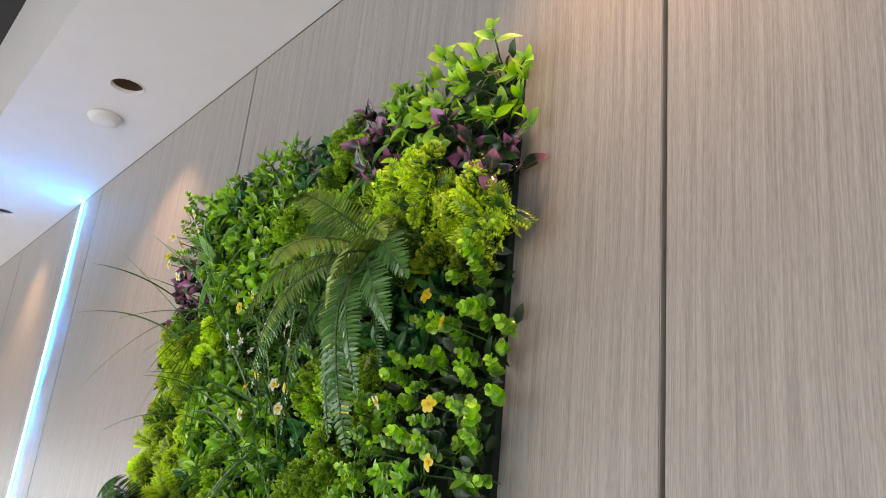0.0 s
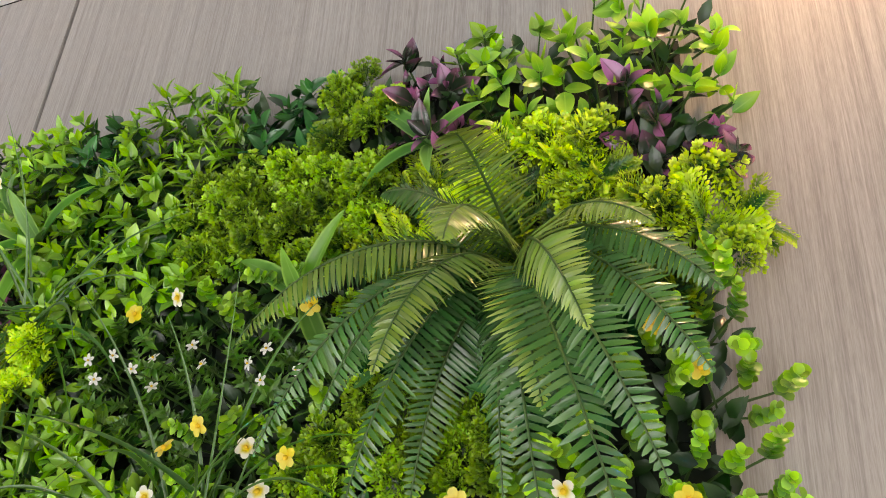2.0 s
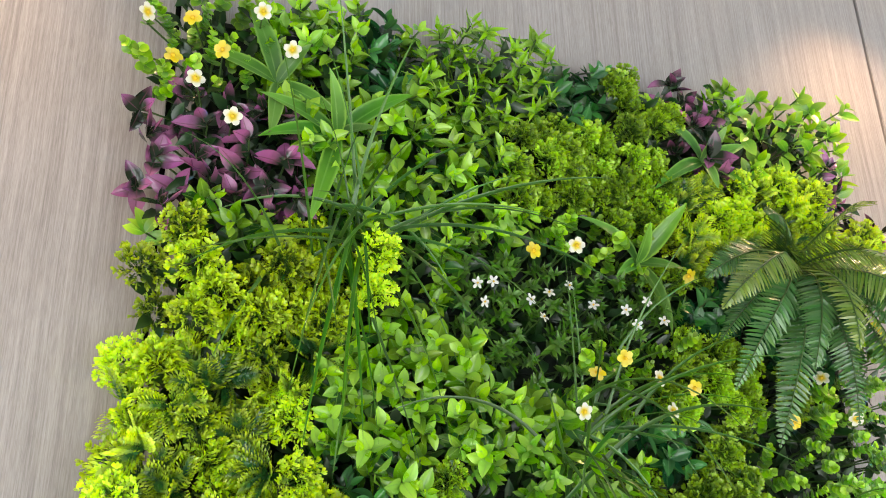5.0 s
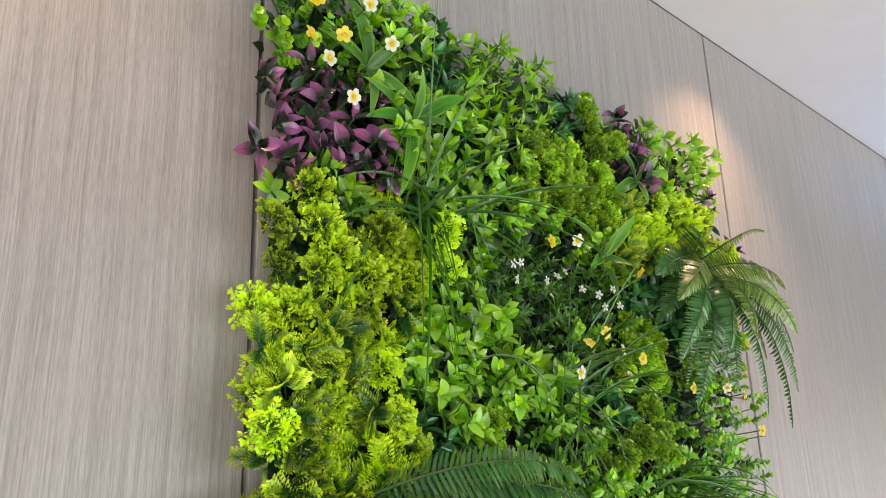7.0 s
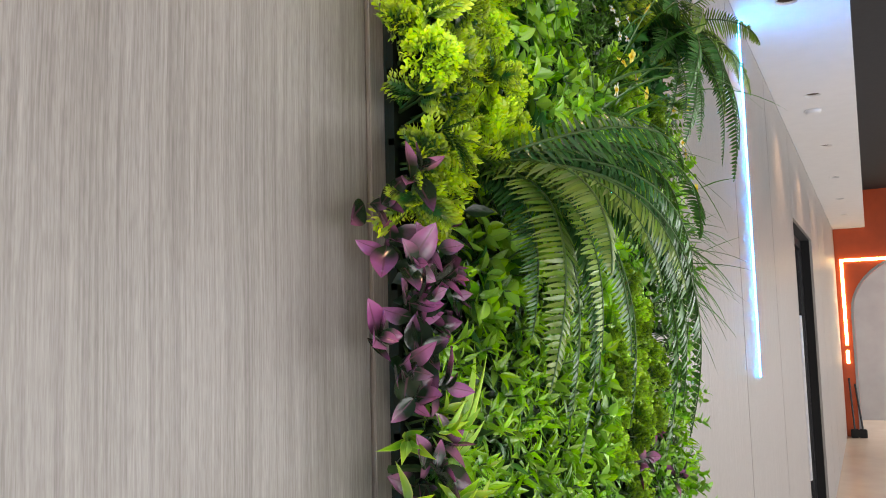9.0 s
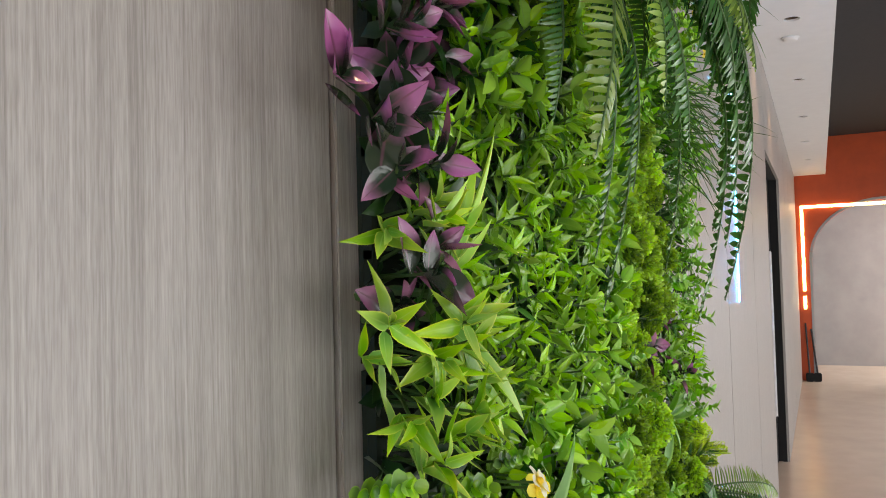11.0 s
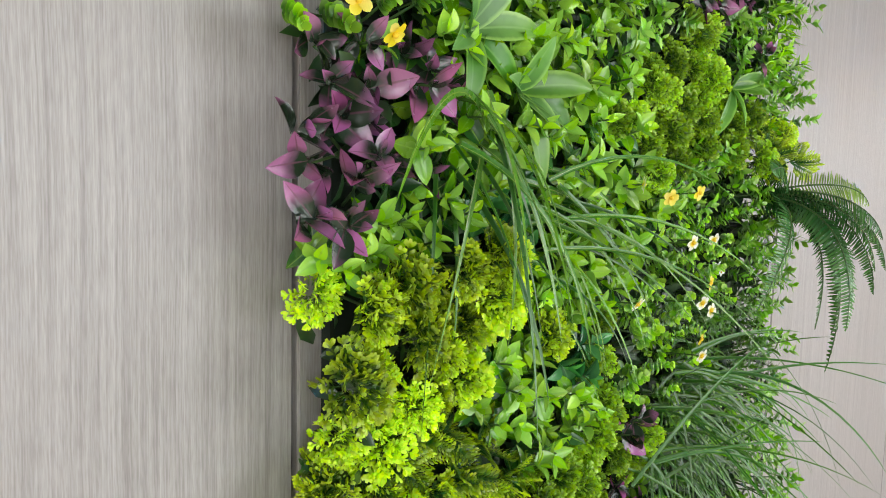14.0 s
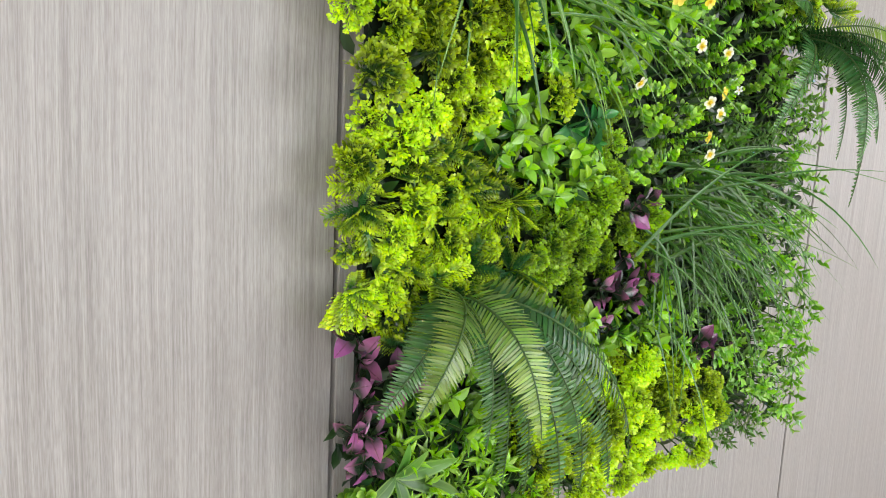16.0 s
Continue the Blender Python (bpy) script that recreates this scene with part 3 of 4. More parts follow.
def tuft_parsley(mat, size):
    """Flat curled sprays, twice forked, with toothed bright tips."""
    bm, uvl = start()
    for b in range(8):
        d = direction(rnd.uniform(0, 2 * math.pi), math.asin(rnd.uniform(0.2, 1.0)))
        m = axis_frame(d, rnd.uniform(-1.3, 1.3)).to_3x3()
        L = size * rnd.uniform(0.8, 1.1)
        curl = rnd.uniform(-0.6, 1.6)
        roll = rnd.uniform(0.1, 0.6)

        def at(u, w):
            """A point of the curled spray: u along it, w across it."""
            return m @ Vector((L * u, w, -curl * L * 0.30 * u * u + roll * w * w / (0.35 * L)))

        for i in range(9):
            u = 0.18 + 0.78 * i / 8
            reach = L * 0.36 * math.sin(math.pi * (0.22 + 0.70 * (1 - u))) * rnd.uniform(0.85, 1.15)
            for s in (-1, 1):
                for k in range(4):
                    f = k / 3
                    p = at(u + 0.16 * f * reach / L, s * reach * f * 0.8)
                    q = at(u + 0.16 * f * reach / L + 0.09, s * (reach * f * 0.8 + 0.09 * L))
                    dd = (q - p).normalized()
                    side = m @ Vector((0.5, -s * 0.6, 0.5 if k % 2 else -0.2))
                    side = (side - dd * side.dot(dd)).normalized()
                    # low v, near the foot, takes the base colour with inner shade painted in
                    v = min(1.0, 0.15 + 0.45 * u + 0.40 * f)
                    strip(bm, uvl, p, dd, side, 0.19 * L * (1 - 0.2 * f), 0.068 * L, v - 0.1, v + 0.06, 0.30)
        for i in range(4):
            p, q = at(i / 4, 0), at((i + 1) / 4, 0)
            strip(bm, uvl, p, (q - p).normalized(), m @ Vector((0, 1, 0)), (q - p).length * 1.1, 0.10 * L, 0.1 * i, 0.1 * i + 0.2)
    return mesh_of("sprig", bm, mat)


def sprig_small(mat, size, leaf=0.014, count=16, prof=pointed, width=0.42):
    """A thin stalk with pairs of small leaves."""
    bm, uvl = start()
    lean = rnd.uniform(0, 2 * math.pi)
    for i in range(count):
        v = 0.25 + 0.75 * (i // 2) / (count // 2 - 0.999) if count > 2 else 1.0
        v = min(1.0, v)
        p = Vector((size * 0.25 * v * v * math.cos(lean), size * 0.25 * v * v * math.sin(lean), size * v))
        d = direction((i // 2) * 1.57 + (i % 2) * math.pi + rnd.uniform(-0.35, 0.35), rnd.uniform(0.1, 0.8) + (0.4 if v > 0.9 else 0))
        s = leaf * rnd.uniform(0.8, 1.2) * (1.0 - 0.25 * v)
        put_leaf(bm, uvl, Matrix.Translation(p) @ axis_frame(d), s, s * width, 4 if prof is not roundish else 6, prof, rnd.uniform(-0.2, 0.7), rnd.uniform(0.1, 0.4), 3, v * 0.55, v * 0.55 + 0.45)
    return mesh_of("sprig", bm, mat)


SPRIGS = {
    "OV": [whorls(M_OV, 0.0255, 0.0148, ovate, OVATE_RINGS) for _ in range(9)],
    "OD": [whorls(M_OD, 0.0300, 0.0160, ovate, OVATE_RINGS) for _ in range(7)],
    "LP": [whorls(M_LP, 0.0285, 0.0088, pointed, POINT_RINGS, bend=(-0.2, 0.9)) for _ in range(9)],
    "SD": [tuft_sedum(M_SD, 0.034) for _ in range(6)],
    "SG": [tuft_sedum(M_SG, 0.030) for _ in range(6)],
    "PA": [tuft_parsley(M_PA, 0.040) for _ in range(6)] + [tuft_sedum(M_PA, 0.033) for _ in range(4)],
    "WM": [sprig_small(M_WM, 0.038, 0.0155, 22) for _ in range(5)],
    "EU": [sprig_small(M_EU, 0.040, 0.0108, 22, roundish, 0.95) for _ in range(5)],
    "SM": [sprig_small(M_SM, 0.042, 0.019, 16, ovate, 0.5) for _ in range(5)],
}

KINDS = {
    # kind: thing name, label, spacing, depth range
    "OV": ("leafy_shrub", "glossy mid-green ovate-leaved plastic shrub on the plant wall", 0.0225, (0.055, 0.092)),
    "OL": ("leafy_shrub", "bright lime ovate-leaved plastic shrub on the plant wall", 0.026, (0.05, 0.09)),
    "OD": ("leafy_shrub", "dark green glossy-leaved plastic shrub, a few standing for shade, on the plant wall", 0.0255, (0.045, 0.078)),
    "LP": ("leafy_shrub", "fresh green pointed-leaf plastic shrub on the plant wall", 0.0225, (0.055, 0.092)),
    "LV": ("leafy_shrub", "pale yellow-green variegated pointed-leaf plastic shrub", 0.0195, (0.05, 0.10)),
    "PU": ("purple_shrub", "purple and dark green leaved plastic shrub on the plant wall", 0.0255, (0.045, 0.085)),
    "SD": ("feathery_shrub", "yellow-green feathery tufted plastic shrub on the plant wall", 0.031, (0.035, 0.085)),
    "SG": ("feathery_shrub", "olive green feathery tufted plastic shrub on the plant wall", 0.028, (0.04, 0.08)),
    "PA": ("curly_shrub", "curly green plastic shrub with lime toothed tips", 0.029, (0.04, 0.08)),
    "WM": ("small_leaf_shrub", "dense dark small-leaved plastic shrub on the plant wall", 0.0205, (0.025, 0.06)),
    "EU": ("round_leaf_shrub", "bright round-leaved plastic shrub on the plant wall", 0.0225, (0.035, 0.075)),
    "SM": ("small_leaf_shrub", "fresh green small-leaved plastic shrub on the plant wall", 0.024, (0.035, 0.07)),
}

patches = []


def shrubs(kd, *spots_of_kind):
    """Shrubs of one kind, each by its place along the wall, height, half width and half height."""
    for spot in spots_of_kind:
        patches.append((kd, *spot))


shrubs("EU",
       (0.04, 2.06, 0.064, 0.044), (-0.01, 2.00, 0.022, 0.013), (0.03, 1.99, 0.017, 0.020), (0.63, 1.89, 0.016, 0.015), (0.50, 1.88, 0.029, 0.018), (0.55, 1.85, 0.037, 0.029),
       (1.02, 1.79, 0.050, 0.055), (0.64, 1.74, 0.038, 0.020), (1.00, 1.70, 0.060, 0.070), (0.58, 1.70, 0.050, 0.039), (0.88, 1.68, 0.043, 0.029), (0.53, 1.68, 0.028, 0.026),
       (0.84, 1.61, 0.074, 0.040), (0.99, 1.60, 0.070, 0.050), (0.15, 1.10, 0.032, 0.018), (-0.02, 1.10, 0.034, 0.018), (0.06, 1.09, 0.032, 0.015), (0.01, 1.07, 0.038, 0.018),
       (-0.02, 1.04, 0.028, 0.021), (0.05, 1.04, 0.024, 0.016), (0.02, 1.03, 0.028, 0.018), (-0.02, 1.02, 0.020, 0.014))
shrubs("EU",
       (0.06, 1.02, 0.020, 0.016), (0.02, 1.01, 0.021, 0.012), (-0.01, 1.00, 0.020, 0.014), (0.64, 0.78, 0.120, 0.039), (0.51, 0.73, 0.086, 0.031), (0.55, 0.66, 0.092, 0.048),
       (0.03, 0.26, 0.050, 0.050))
shrubs("PU",
       (0.69, 2.09, 0.026, 0.018), (0.74, 2.06, 0.040, 0.062), (0.80, 2.03, 0.027, 0.026), (0.97, 2.00, 0.040, 0.036), (1.03, 1.96, 0.050, 0.035), (0.07, 1.92, 0.061, 0.060),
       (0.01, 1.89, 0.016, 0.038), (-0.04, 1.44, 0.034, 0.018), (-0.00, 1.41, 0.047, 0.019), (-0.01, 1.38, 0.045, 0.018), (0.06, 1.36, 0.033, 0.030), (-0.01, 1.34, 0.046, 0.023),
       (-0.02, 1.30, 0.044, 0.027), (0.01, 1.28, 0.032, 0.022), (0.02, 1.24, 0.028, 0.029), (-0.03, 1.22, 0.028, 0.021), (0.79, 1.15, 0.098, 0.018), (0.72, 1.11, 0.079, 0.020),
       (0.80, 1.07, 0.058, 0.017), (-0.02, 0.97, 0.014, 0.012), (0.02, 0.97, 0.034, 0.025), (0.10, 0.96, 0.027, 0.023))
shrubs("PU",
       (-0.00, 0.93, 0.032, 0.019), (0.06, 0.93, 0.038, 0.021), (-0.02, 0.90, 0.021, 0.020), (0.04, 0.89, 0.036, 0.021), (0.11, 0.89, 0.028, 0.014), (-0.01, 0.87, 0.026, 0.016),
       (0.03, 0.84, 0.023, 0.021), (0.47, 0.59, 0.028, 0.016), (0.47, 0.52, 0.028, 0.016), (0.47, 0.46, 0.057, 0.025), (0.00, 0.45, 0.035, 0.023), (0.45, 0.42, 0.041, 0.016),
       (0.02, 0.38, 0.036, 0.030), (0.70, 0.37, 0.047, 0.038), (0.01, 0.32, 0.036, 0.019))
shrubs("OL",
       (1.00, 2.09, 0.031, 0.039), (0.90, 2.08, 0.097, 0.056), (1.01, 2.04, 0.050, 0.050), (0.89, 2.02, 0.077, 0.026), (0.03, 1.81, 0.021, 0.018), (-0.03, 0.85, 0.025, 0.008),
       (-0.03, 0.81, 0.025, 0.016))
shrubs("OV",
       (0.18, 1.40, 0.090, 0.070), (0.32, 2.09, 0.021, 0.033), (0.79, 2.09, 0.046, 0.037), (0.20, 2.08, 0.058, 0.047), (0.34, 1.96, 0.103, 0.052), (0.26, 1.92, 0.038, 0.042), (0.38, 1.90, 0.068, 0.028),
       (0.09, 1.84, 0.034, 0.019), (0.34, 1.77, 0.019, 0.032), (0.33, 1.71, 0.031, 0.031), (0.27, 1.68, 0.070, 0.035), (0.39, 1.66, 0.120, 0.077), (0.22, 1.62, 0.027, 0.022),
       (0.29, 1.61, 0.058, 0.039), (0.54, 1.60, 0.061, 0.024), (0.49, 1.50, 0.074, 0.030), (0.48, 1.42, 0.090, 0.050), (0.46, 1.27, 0.100, 0.080), (0.48, 1.16, 0.120, 0.050),
       (0.23, 1.10, 0.060, 0.025), (0.33, 1.10, 0.103, 0.039), (0.19, 1.08, 0.050, 0.029), (0.39, 1.07, 0.075, 0.047))
shrubs("OV",
       (0.28, 1.06, 0.071, 0.042), (0.23, 1.04, 0.083, 0.030), (0.35, 1.03, 0.108, 0.034), (0.36, 1.01, 0.084, 0.029), (0.07, 0.99, 0.019, 0.013), (0.38, 0.99, 0.114, 0.023),
       (0.45, 0.92, 0.085, 0.032), (0.15, 0.88, 0.060, 0.050), (0.09, 0.85, 0.034, 0.018), (0.44, 0.84, 0.112, 0.033), (0.13, 0.84, 0.022, 0.020), (0.03, 0.81, 0.029, 0.021),
       (0.34, 0.80, 0.051, 0.039), (0.36, 0.77, 0.073, 0.031), (0.28, 0.69, 0.074, 0.040), (0.32, 0.64, 0.068, 0.035), (0.54, 0.43, 0.079, 0.043), (0.40, 0.39, 0.066, 0.032),
       (0.20, 0.36, 0.060, 0.050))
# Those at 0.71, 0.81 and 0.21 stand for shade behind fern and grass.
shrubs("OD",
       (0.28, 2.09, 0.027, 0.025), (0.55, 2.09, 0.048, 0.052), (0.27, 2.07, 0.033, 0.047), (0.71, 1.78, 0.040, 0.022), (0.81, 1.77, 0.085, 0.060), (0.64, 1.62, 0.073, 0.038),
       (0.24, 1.57, 0.036, 0.033), (0.21, 0.84, 0.054, 0.031), (0.34, 0.71, 0.057, 0.021), (0.32, 0.69, 0.056, 0.030))
shrubs("LP",
       (0.27, 1.30, 0.120, 0.049), (0.41, 2.08, 0.081, 0.074), (0.11, 1.30, 0.061, 0.026), (0.08, 1.23, 0.034, 0.024), (0.37, 1.22, 0.120, 0.033), (0.23, 1.21, 0.120, 0.035), (0.16, 1.15, 0.069, 0.027),
       (0.28, 1.14, 0.092, 0.031), (0.90, 1.12, 0.120, 0.080), (0.10, 0.34, 0.051, 0.027), (0.16, 0.27, 0.056, 0.021), (0.12, 0.23, 0.080, 0.050), (0.25, 0.22, 0.070, 0.050))
shrubs("SG",
       (0.65, 2.06, 0.046, 0.060), (0.56, 2.00, 0.055, 0.049), (0.49, 1.97, 0.045, 0.071), (0.66, 1.96, 0.041, 0.040), (0.57, 1.93, 0.078, 0.031), (0.73, 1.72, 0.120, 0.081),
       (0.73, 1.63, 0.046, 0.040), (0.34, 1.58, 0.023, 0.022), (0.72, 1.57, 0.037, 0.026), (0.64, 1.55, 0.075, 0.033), (0.32, 1.51, 0.060, 0.033), (0.63, 1.30, 0.110, 0.070),
       (0.74, 1.24, 0.120, 0.036), (0.70, 1.17, 0.101, 0.038), (0.60, 1.16, 0.105, 0.034), (0.70, 1.09, 0.083, 0.030), (0.62, 1.03, 0.100, 0.073), (0.53, 1.02, 0.096, 0.040),
       (0.52, 0.96, 0.078, 0.027), (0.84, 0.94, 0.120, 0.034), (0.52, 0.93, 0.114, 0.040), (0.43, 0.69, 0.052, 0.044))
shrubs("SG",
       (0.43, 0.56, 0.067, 0.046), (0.31, 0.55, 0.068, 0.042), (0.30, 0.49, 0.079, 0.044))
shrubs("PA",
       (0.87, 1.96, 0.074, 0.034), (0.74, 1.92, 0.068, 0.048), (0.97, 1.89, 0.100, 0.050), (0.16, 1.67, 0.038, 0.045), (0.10, 1.66, 0.056, 0.038), (0.03, 1.61, 0.029, 0.031),
       (0.12, 1.60, 0.067, 0.031), (0.01, 1.58, 0.049, 0.031), (0.13, 1.56, 0.120, 0.053), (-0.03, 1.51, 0.043, 0.018), (0.07, 1.45, 0.068, 0.026), (0.89, 0.94, 0.120, 0.035),
       (0.07, 0.64, 0.045, 0.023), (0.02, 0.61, 0.042, 0.028), (0.18, 0.61, 0.055, 0.038), (-0.01, 0.58, 0.026, 0.022), (0.09, 0.57, 0.064, 0.030), (-0.02, 0.55, 0.032, 0.027),
       (0.05, 0.54, 0.059, 0.029), (0.19, 0.53, 0.056, 0.032), (0.02, 0.49, 0.036, 0.029))
shrubs("SD",
       (0.07, 1.79, 0.043, 0.036), (0.21, 1.77, 0.053, 0.043), (0.11, 1.75, 0.054, 0.035), (0.01, 1.73, 0.020, 0.017), (0.05, 1.72, 0.030, 0.028), (0.01, 1.69, 0.019, 0.022),
       (0.18, 0.81, 0.061, 0.029), (0.09, 0.81, 0.041, 0.018), (0.08, 0.79, 0.030, 0.021), (0.18, 0.79, 0.050, 0.021), (0.01, 0.78, 0.027, 0.021), (0.03, 0.77, 0.029, 0.022),
       (0.12, 0.75, 0.045, 0.030), (0.21, 0.75, 0.057, 0.025), (0.02, 0.74, 0.035, 0.022), (0.26, 0.73, 0.051, 0.023), (0.13, 0.71, 0.058, 0.029), (0.08, 0.67, 0.038, 0.022),
       (0.01, 0.66, 0.034, 0.026), (0.49, 0.32, 0.074, 0.044), (0.66, 0.31, 0.120, 0.039), (0.36, 0.27, 0.080, 0.070))
shrubs("SD",
       (0.62, 0.23, 0.120, 0.049))
shrubs("WM",
       (0.65, 1.79, 0.046, 0.029), (0.55, 1.76, 0.073, 0.041), (0.46, 1.76, 0.102, 0.040), (0.43, 1.69, 0.072, 0.045), (0.83, 0.62, 0.100, 0.070), (0.72, 0.45, 0.120, 0.057),
       (0.75, 0.18, 0.114, 0.042), (0.91, 0.16, 0.120, 0.058))
shrubs("SM",
       (0.85, 0.83, 0.080, 0.050), (0.67, 0.88, 0.120, 0.038), (0.48, 1.57, 0.112, 0.039), (0.97, 1.52, 0.090, 0.080), (0.85, 1.40, 0.150, 0.080), (1.00, 1.27, 0.120, 0.067), (0.90, 1.21, 0.120, 0.033), (0.94, 1.17, 0.120, 0.040),
       (0.75, 1.09, 0.120, 0.034), (0.49, 1.07, 0.120, 0.052), (0.93, 1.02, 0.120, 0.054), (0.95, 0.75, 0.100, 0.100), (0.81, 0.52, 0.120, 0.058), (1.00, 0.41, 0.120, 0.068),
       (0.77, 0.36, 0.130, 0.060), (0.89, 0.26, 0.120, 0.044), (0.99, 0.19, 0.120, 0.059))
shrubs("LV",
       (-0.01, 1.25, 0.072, 0.022), (-0.02, 1.17, 0.049, 0.017), (0.03, 1.15, 0.040, 0.018), (-0.05, 1.15, 0.022, 0.010), (-0.03, 1.12, 0.028, 0.010))

X0, X1, Z0, Z1 = -0.032, 1.036, 0.150, 2.136


def lower_edge(x):
    """The foliage ends a little higher towards its middle."""
    return Z0 + (0.02 if x > 0.42 else 0.0)


cand = []
for i in range(120):
    for j in range(220):
        cand.append((X0 + (i + rnd.random()) * (X1 - X0) / 120, Z0 + (j + rnd.random()) * (Z1 - Z0) / 220))
rnd.shuffle(cand)
cand = [(1.045, 1.735), (1.04, 1.60)] + cand
parr = np.array([p[1:] for p in patches])
spots = [[] for _ in patches]
taken = np.zeros((0, 2))
for x, z in cand:
    if z < lower_edge(x) or x > 1.015 and z < 1.0 or x < -0.012 and not 0.99 < z < 1.46 or x < 0.010 and not (0.80 < z < 1.46 or z > 1.86 and x > 0.0):
        continue
    dist = ((x - parr[:, 0]) / parr[:, 2]) ** 2 + ((z - parr[:, 1]) / parr[:, 3]) ** 2
    k = int(np.argmin(dist * (0.92 + 0.16 * rnd.random())))
    s = KINDS[patches[k][0]][2]
    if len(taken) and ((taken - (x, z)) ** 2).sum(1).min() < s * s:
        continue
    taken = np.vstack((taken, (x, z)))
    spots[k].append((x, z))


def place(me, name, parent, m):
    ob = new(name, me)
    ob.parent = parent
    ob.matrix_basis = m
    return ob


def outward(x, z, lean):
    """The way a sprig grows: out of the wall, leaning past the border near the edges, a little upward."""
    lean_x = 0.32 * max(0.0, (x - 0.91) / 0.12) - lean * max(0.0, (0.07 - x) / 0.09)
    lean_z = 0.30 * max(0.0, (z - 2.03) / 0.10) - 0.5 * max(0.0, (0.27 - z) / 0.08)
    return Vector((lean_x + rnd.gauss(0, 0.33), lean_z + 0.16 + rnd.gauss(0, 0.33), 1.0)).normalized()


for (kd, px, pz, rx, rz), pts in zip(patches, spots):
    if not pts:
        continue
    nm, label, _, (d0, d1) = KINDS[kd]
    e = plant(nm, px, pz, label, "shrub" if kd != "PU" else "purple shrub", "plants of the green wall")
    stems = bmesh.new()
    for x, z in pts:
        depth = rnd.uniform(d0 if x < 0.965 else 0.015, d1) + (0.012 if x > 0.8 else 0.0) + (0.02 if z < 0.42 and x > 0.6 else 0.0)
        ax = outward(x, z, 0.15 if kd in ("PU", "EU") else 0.3 if z > 1.6 else 0.42)
        c = Vector((x - px, z - pz, depth))
        foot = Vector((min(0.97, max(0.075, x - ax.x * depth * 0.7)) - px, min(2.10, max(0.22, z - ax.y * depth * 0.7)) - pz, 0.008))
        put_tube(stems, [foot, (foot + c) / 2 + Vector((0, 0, 0.004)), c], 0.0016, 0.0011, 4)
        if kd in LEAVES:
            base = axis_frame(ax) @ Matrix.Rotation(math.pi / 2, 4, "Y")
            turn = rnd.uniform(0, 6.28)
            big = 4 if kd in ("OL", "PU") else 5
            for i in range(big + 2):
                inner = i >= big
                phi = turn + (i * 2 * math.pi / big if not inner else i * 2.1 + 0.5) + rnd.uniform(-0.5, 0.5)
                el = rnd.uniform(0.7, 1.3) if inner else rnd.uniform(-0.1, 0.85) if kd != "LV" else rnd.uniform(0.0, 1.2)
                sc = rnd.uniform(0.6, 0.8) if inner else rnd.uniform(0.85, 1.12)
                d = ax.orthogonal().normalized()
                d = Matrix.Rotation(phi, 3, ax) @ d
                d = d * math.cos(el) + ax * math.sin(el)
                yv = ax.cross(d).normalized()
                zv = d.cross(yv)
                rot = (Matrix((d, yv, zv)).transposed() @ Matrix.Rotation(rnd.gauss(0, 0.45), 3, "X")).to_4x4()
                p = c - ax * (0.020 * (not inner)) * rnd.random()
                place(rnd.choice(LEAVES[kd]), "leaf", e, Matrix.Translation(p) @ rot @ Matrix.Scale(sc, 4))
        else:
            rot = Vector((0, 0, 1)).rotation_difference(ax).to_matrix().to_4x4() @ Matrix.Rotation(rnd.uniform(0, 6.28), 4, "Z")
            p = c - ax * 0.012
            place(rnd.choice(SPRIGS[kd]), "sprig", e, Matrix.Translation(p) @ rot @ Matrix.Scale(rnd.uniform(0.85, 1.2), 4))
    tagged(part("twig_mass", stems, STEM, e), kind="stuff")


# long leaves, blades and fronds bend under their weight
def bent_line(p, d, L, n, sag, curl=0.0):
    pts, dirs = [p.copy()], []
    d = d.normalized()
    for i in range(n):
        dirs.append(d.copy())
        p = p + d * (L / n)
        pts.append(p.copy())
        d = (d + Vector((0, -sag / n, -curl / n))).normalized()
        if p.z < 0.03 and d.z < 0:
            d.z = 0.02
            d.normalize()
    dirs.append(d.copy())
    return pts, dirs


def ribbon(bm, uvl, pts, dirs, W, prof, fold, twist=0.0, facing=None):
    rows = []
    n = len(pts) - 1
    for i, (p, d) in enumerate(zip(pts, dirs)):
        v = i / n
        up = facing or Vector((0, 0.25, 1))
        yv = up.cross(d)
        yv = yv.normalized() if yv.length > 1e-4 else Vector((1, 0, 0))
        yv = Matrix.Rotation(twist * v, 3, d) @ yv
        zv = d.cross(yv)
        w = W / 2 * prof(v)
        rows.append([(bm.verts.new(p + yv * (s * w) + zv * (fold * abs(s) * w)), (s + 1) / 2, v) for s in (-1, 0, 1)])
    for r0, r1 in zip(rows, rows[1:]):
        for j in (0, 1):
            q = (r0[j], r1[j], r1[j + 1], r0[j + 1])
            f = bm.faces.new([k[0] for k in q])
            f.smooth = True
            for lo, k in zip(f.loops, q):
                lo[uvl].uv = (k[1], k[2])


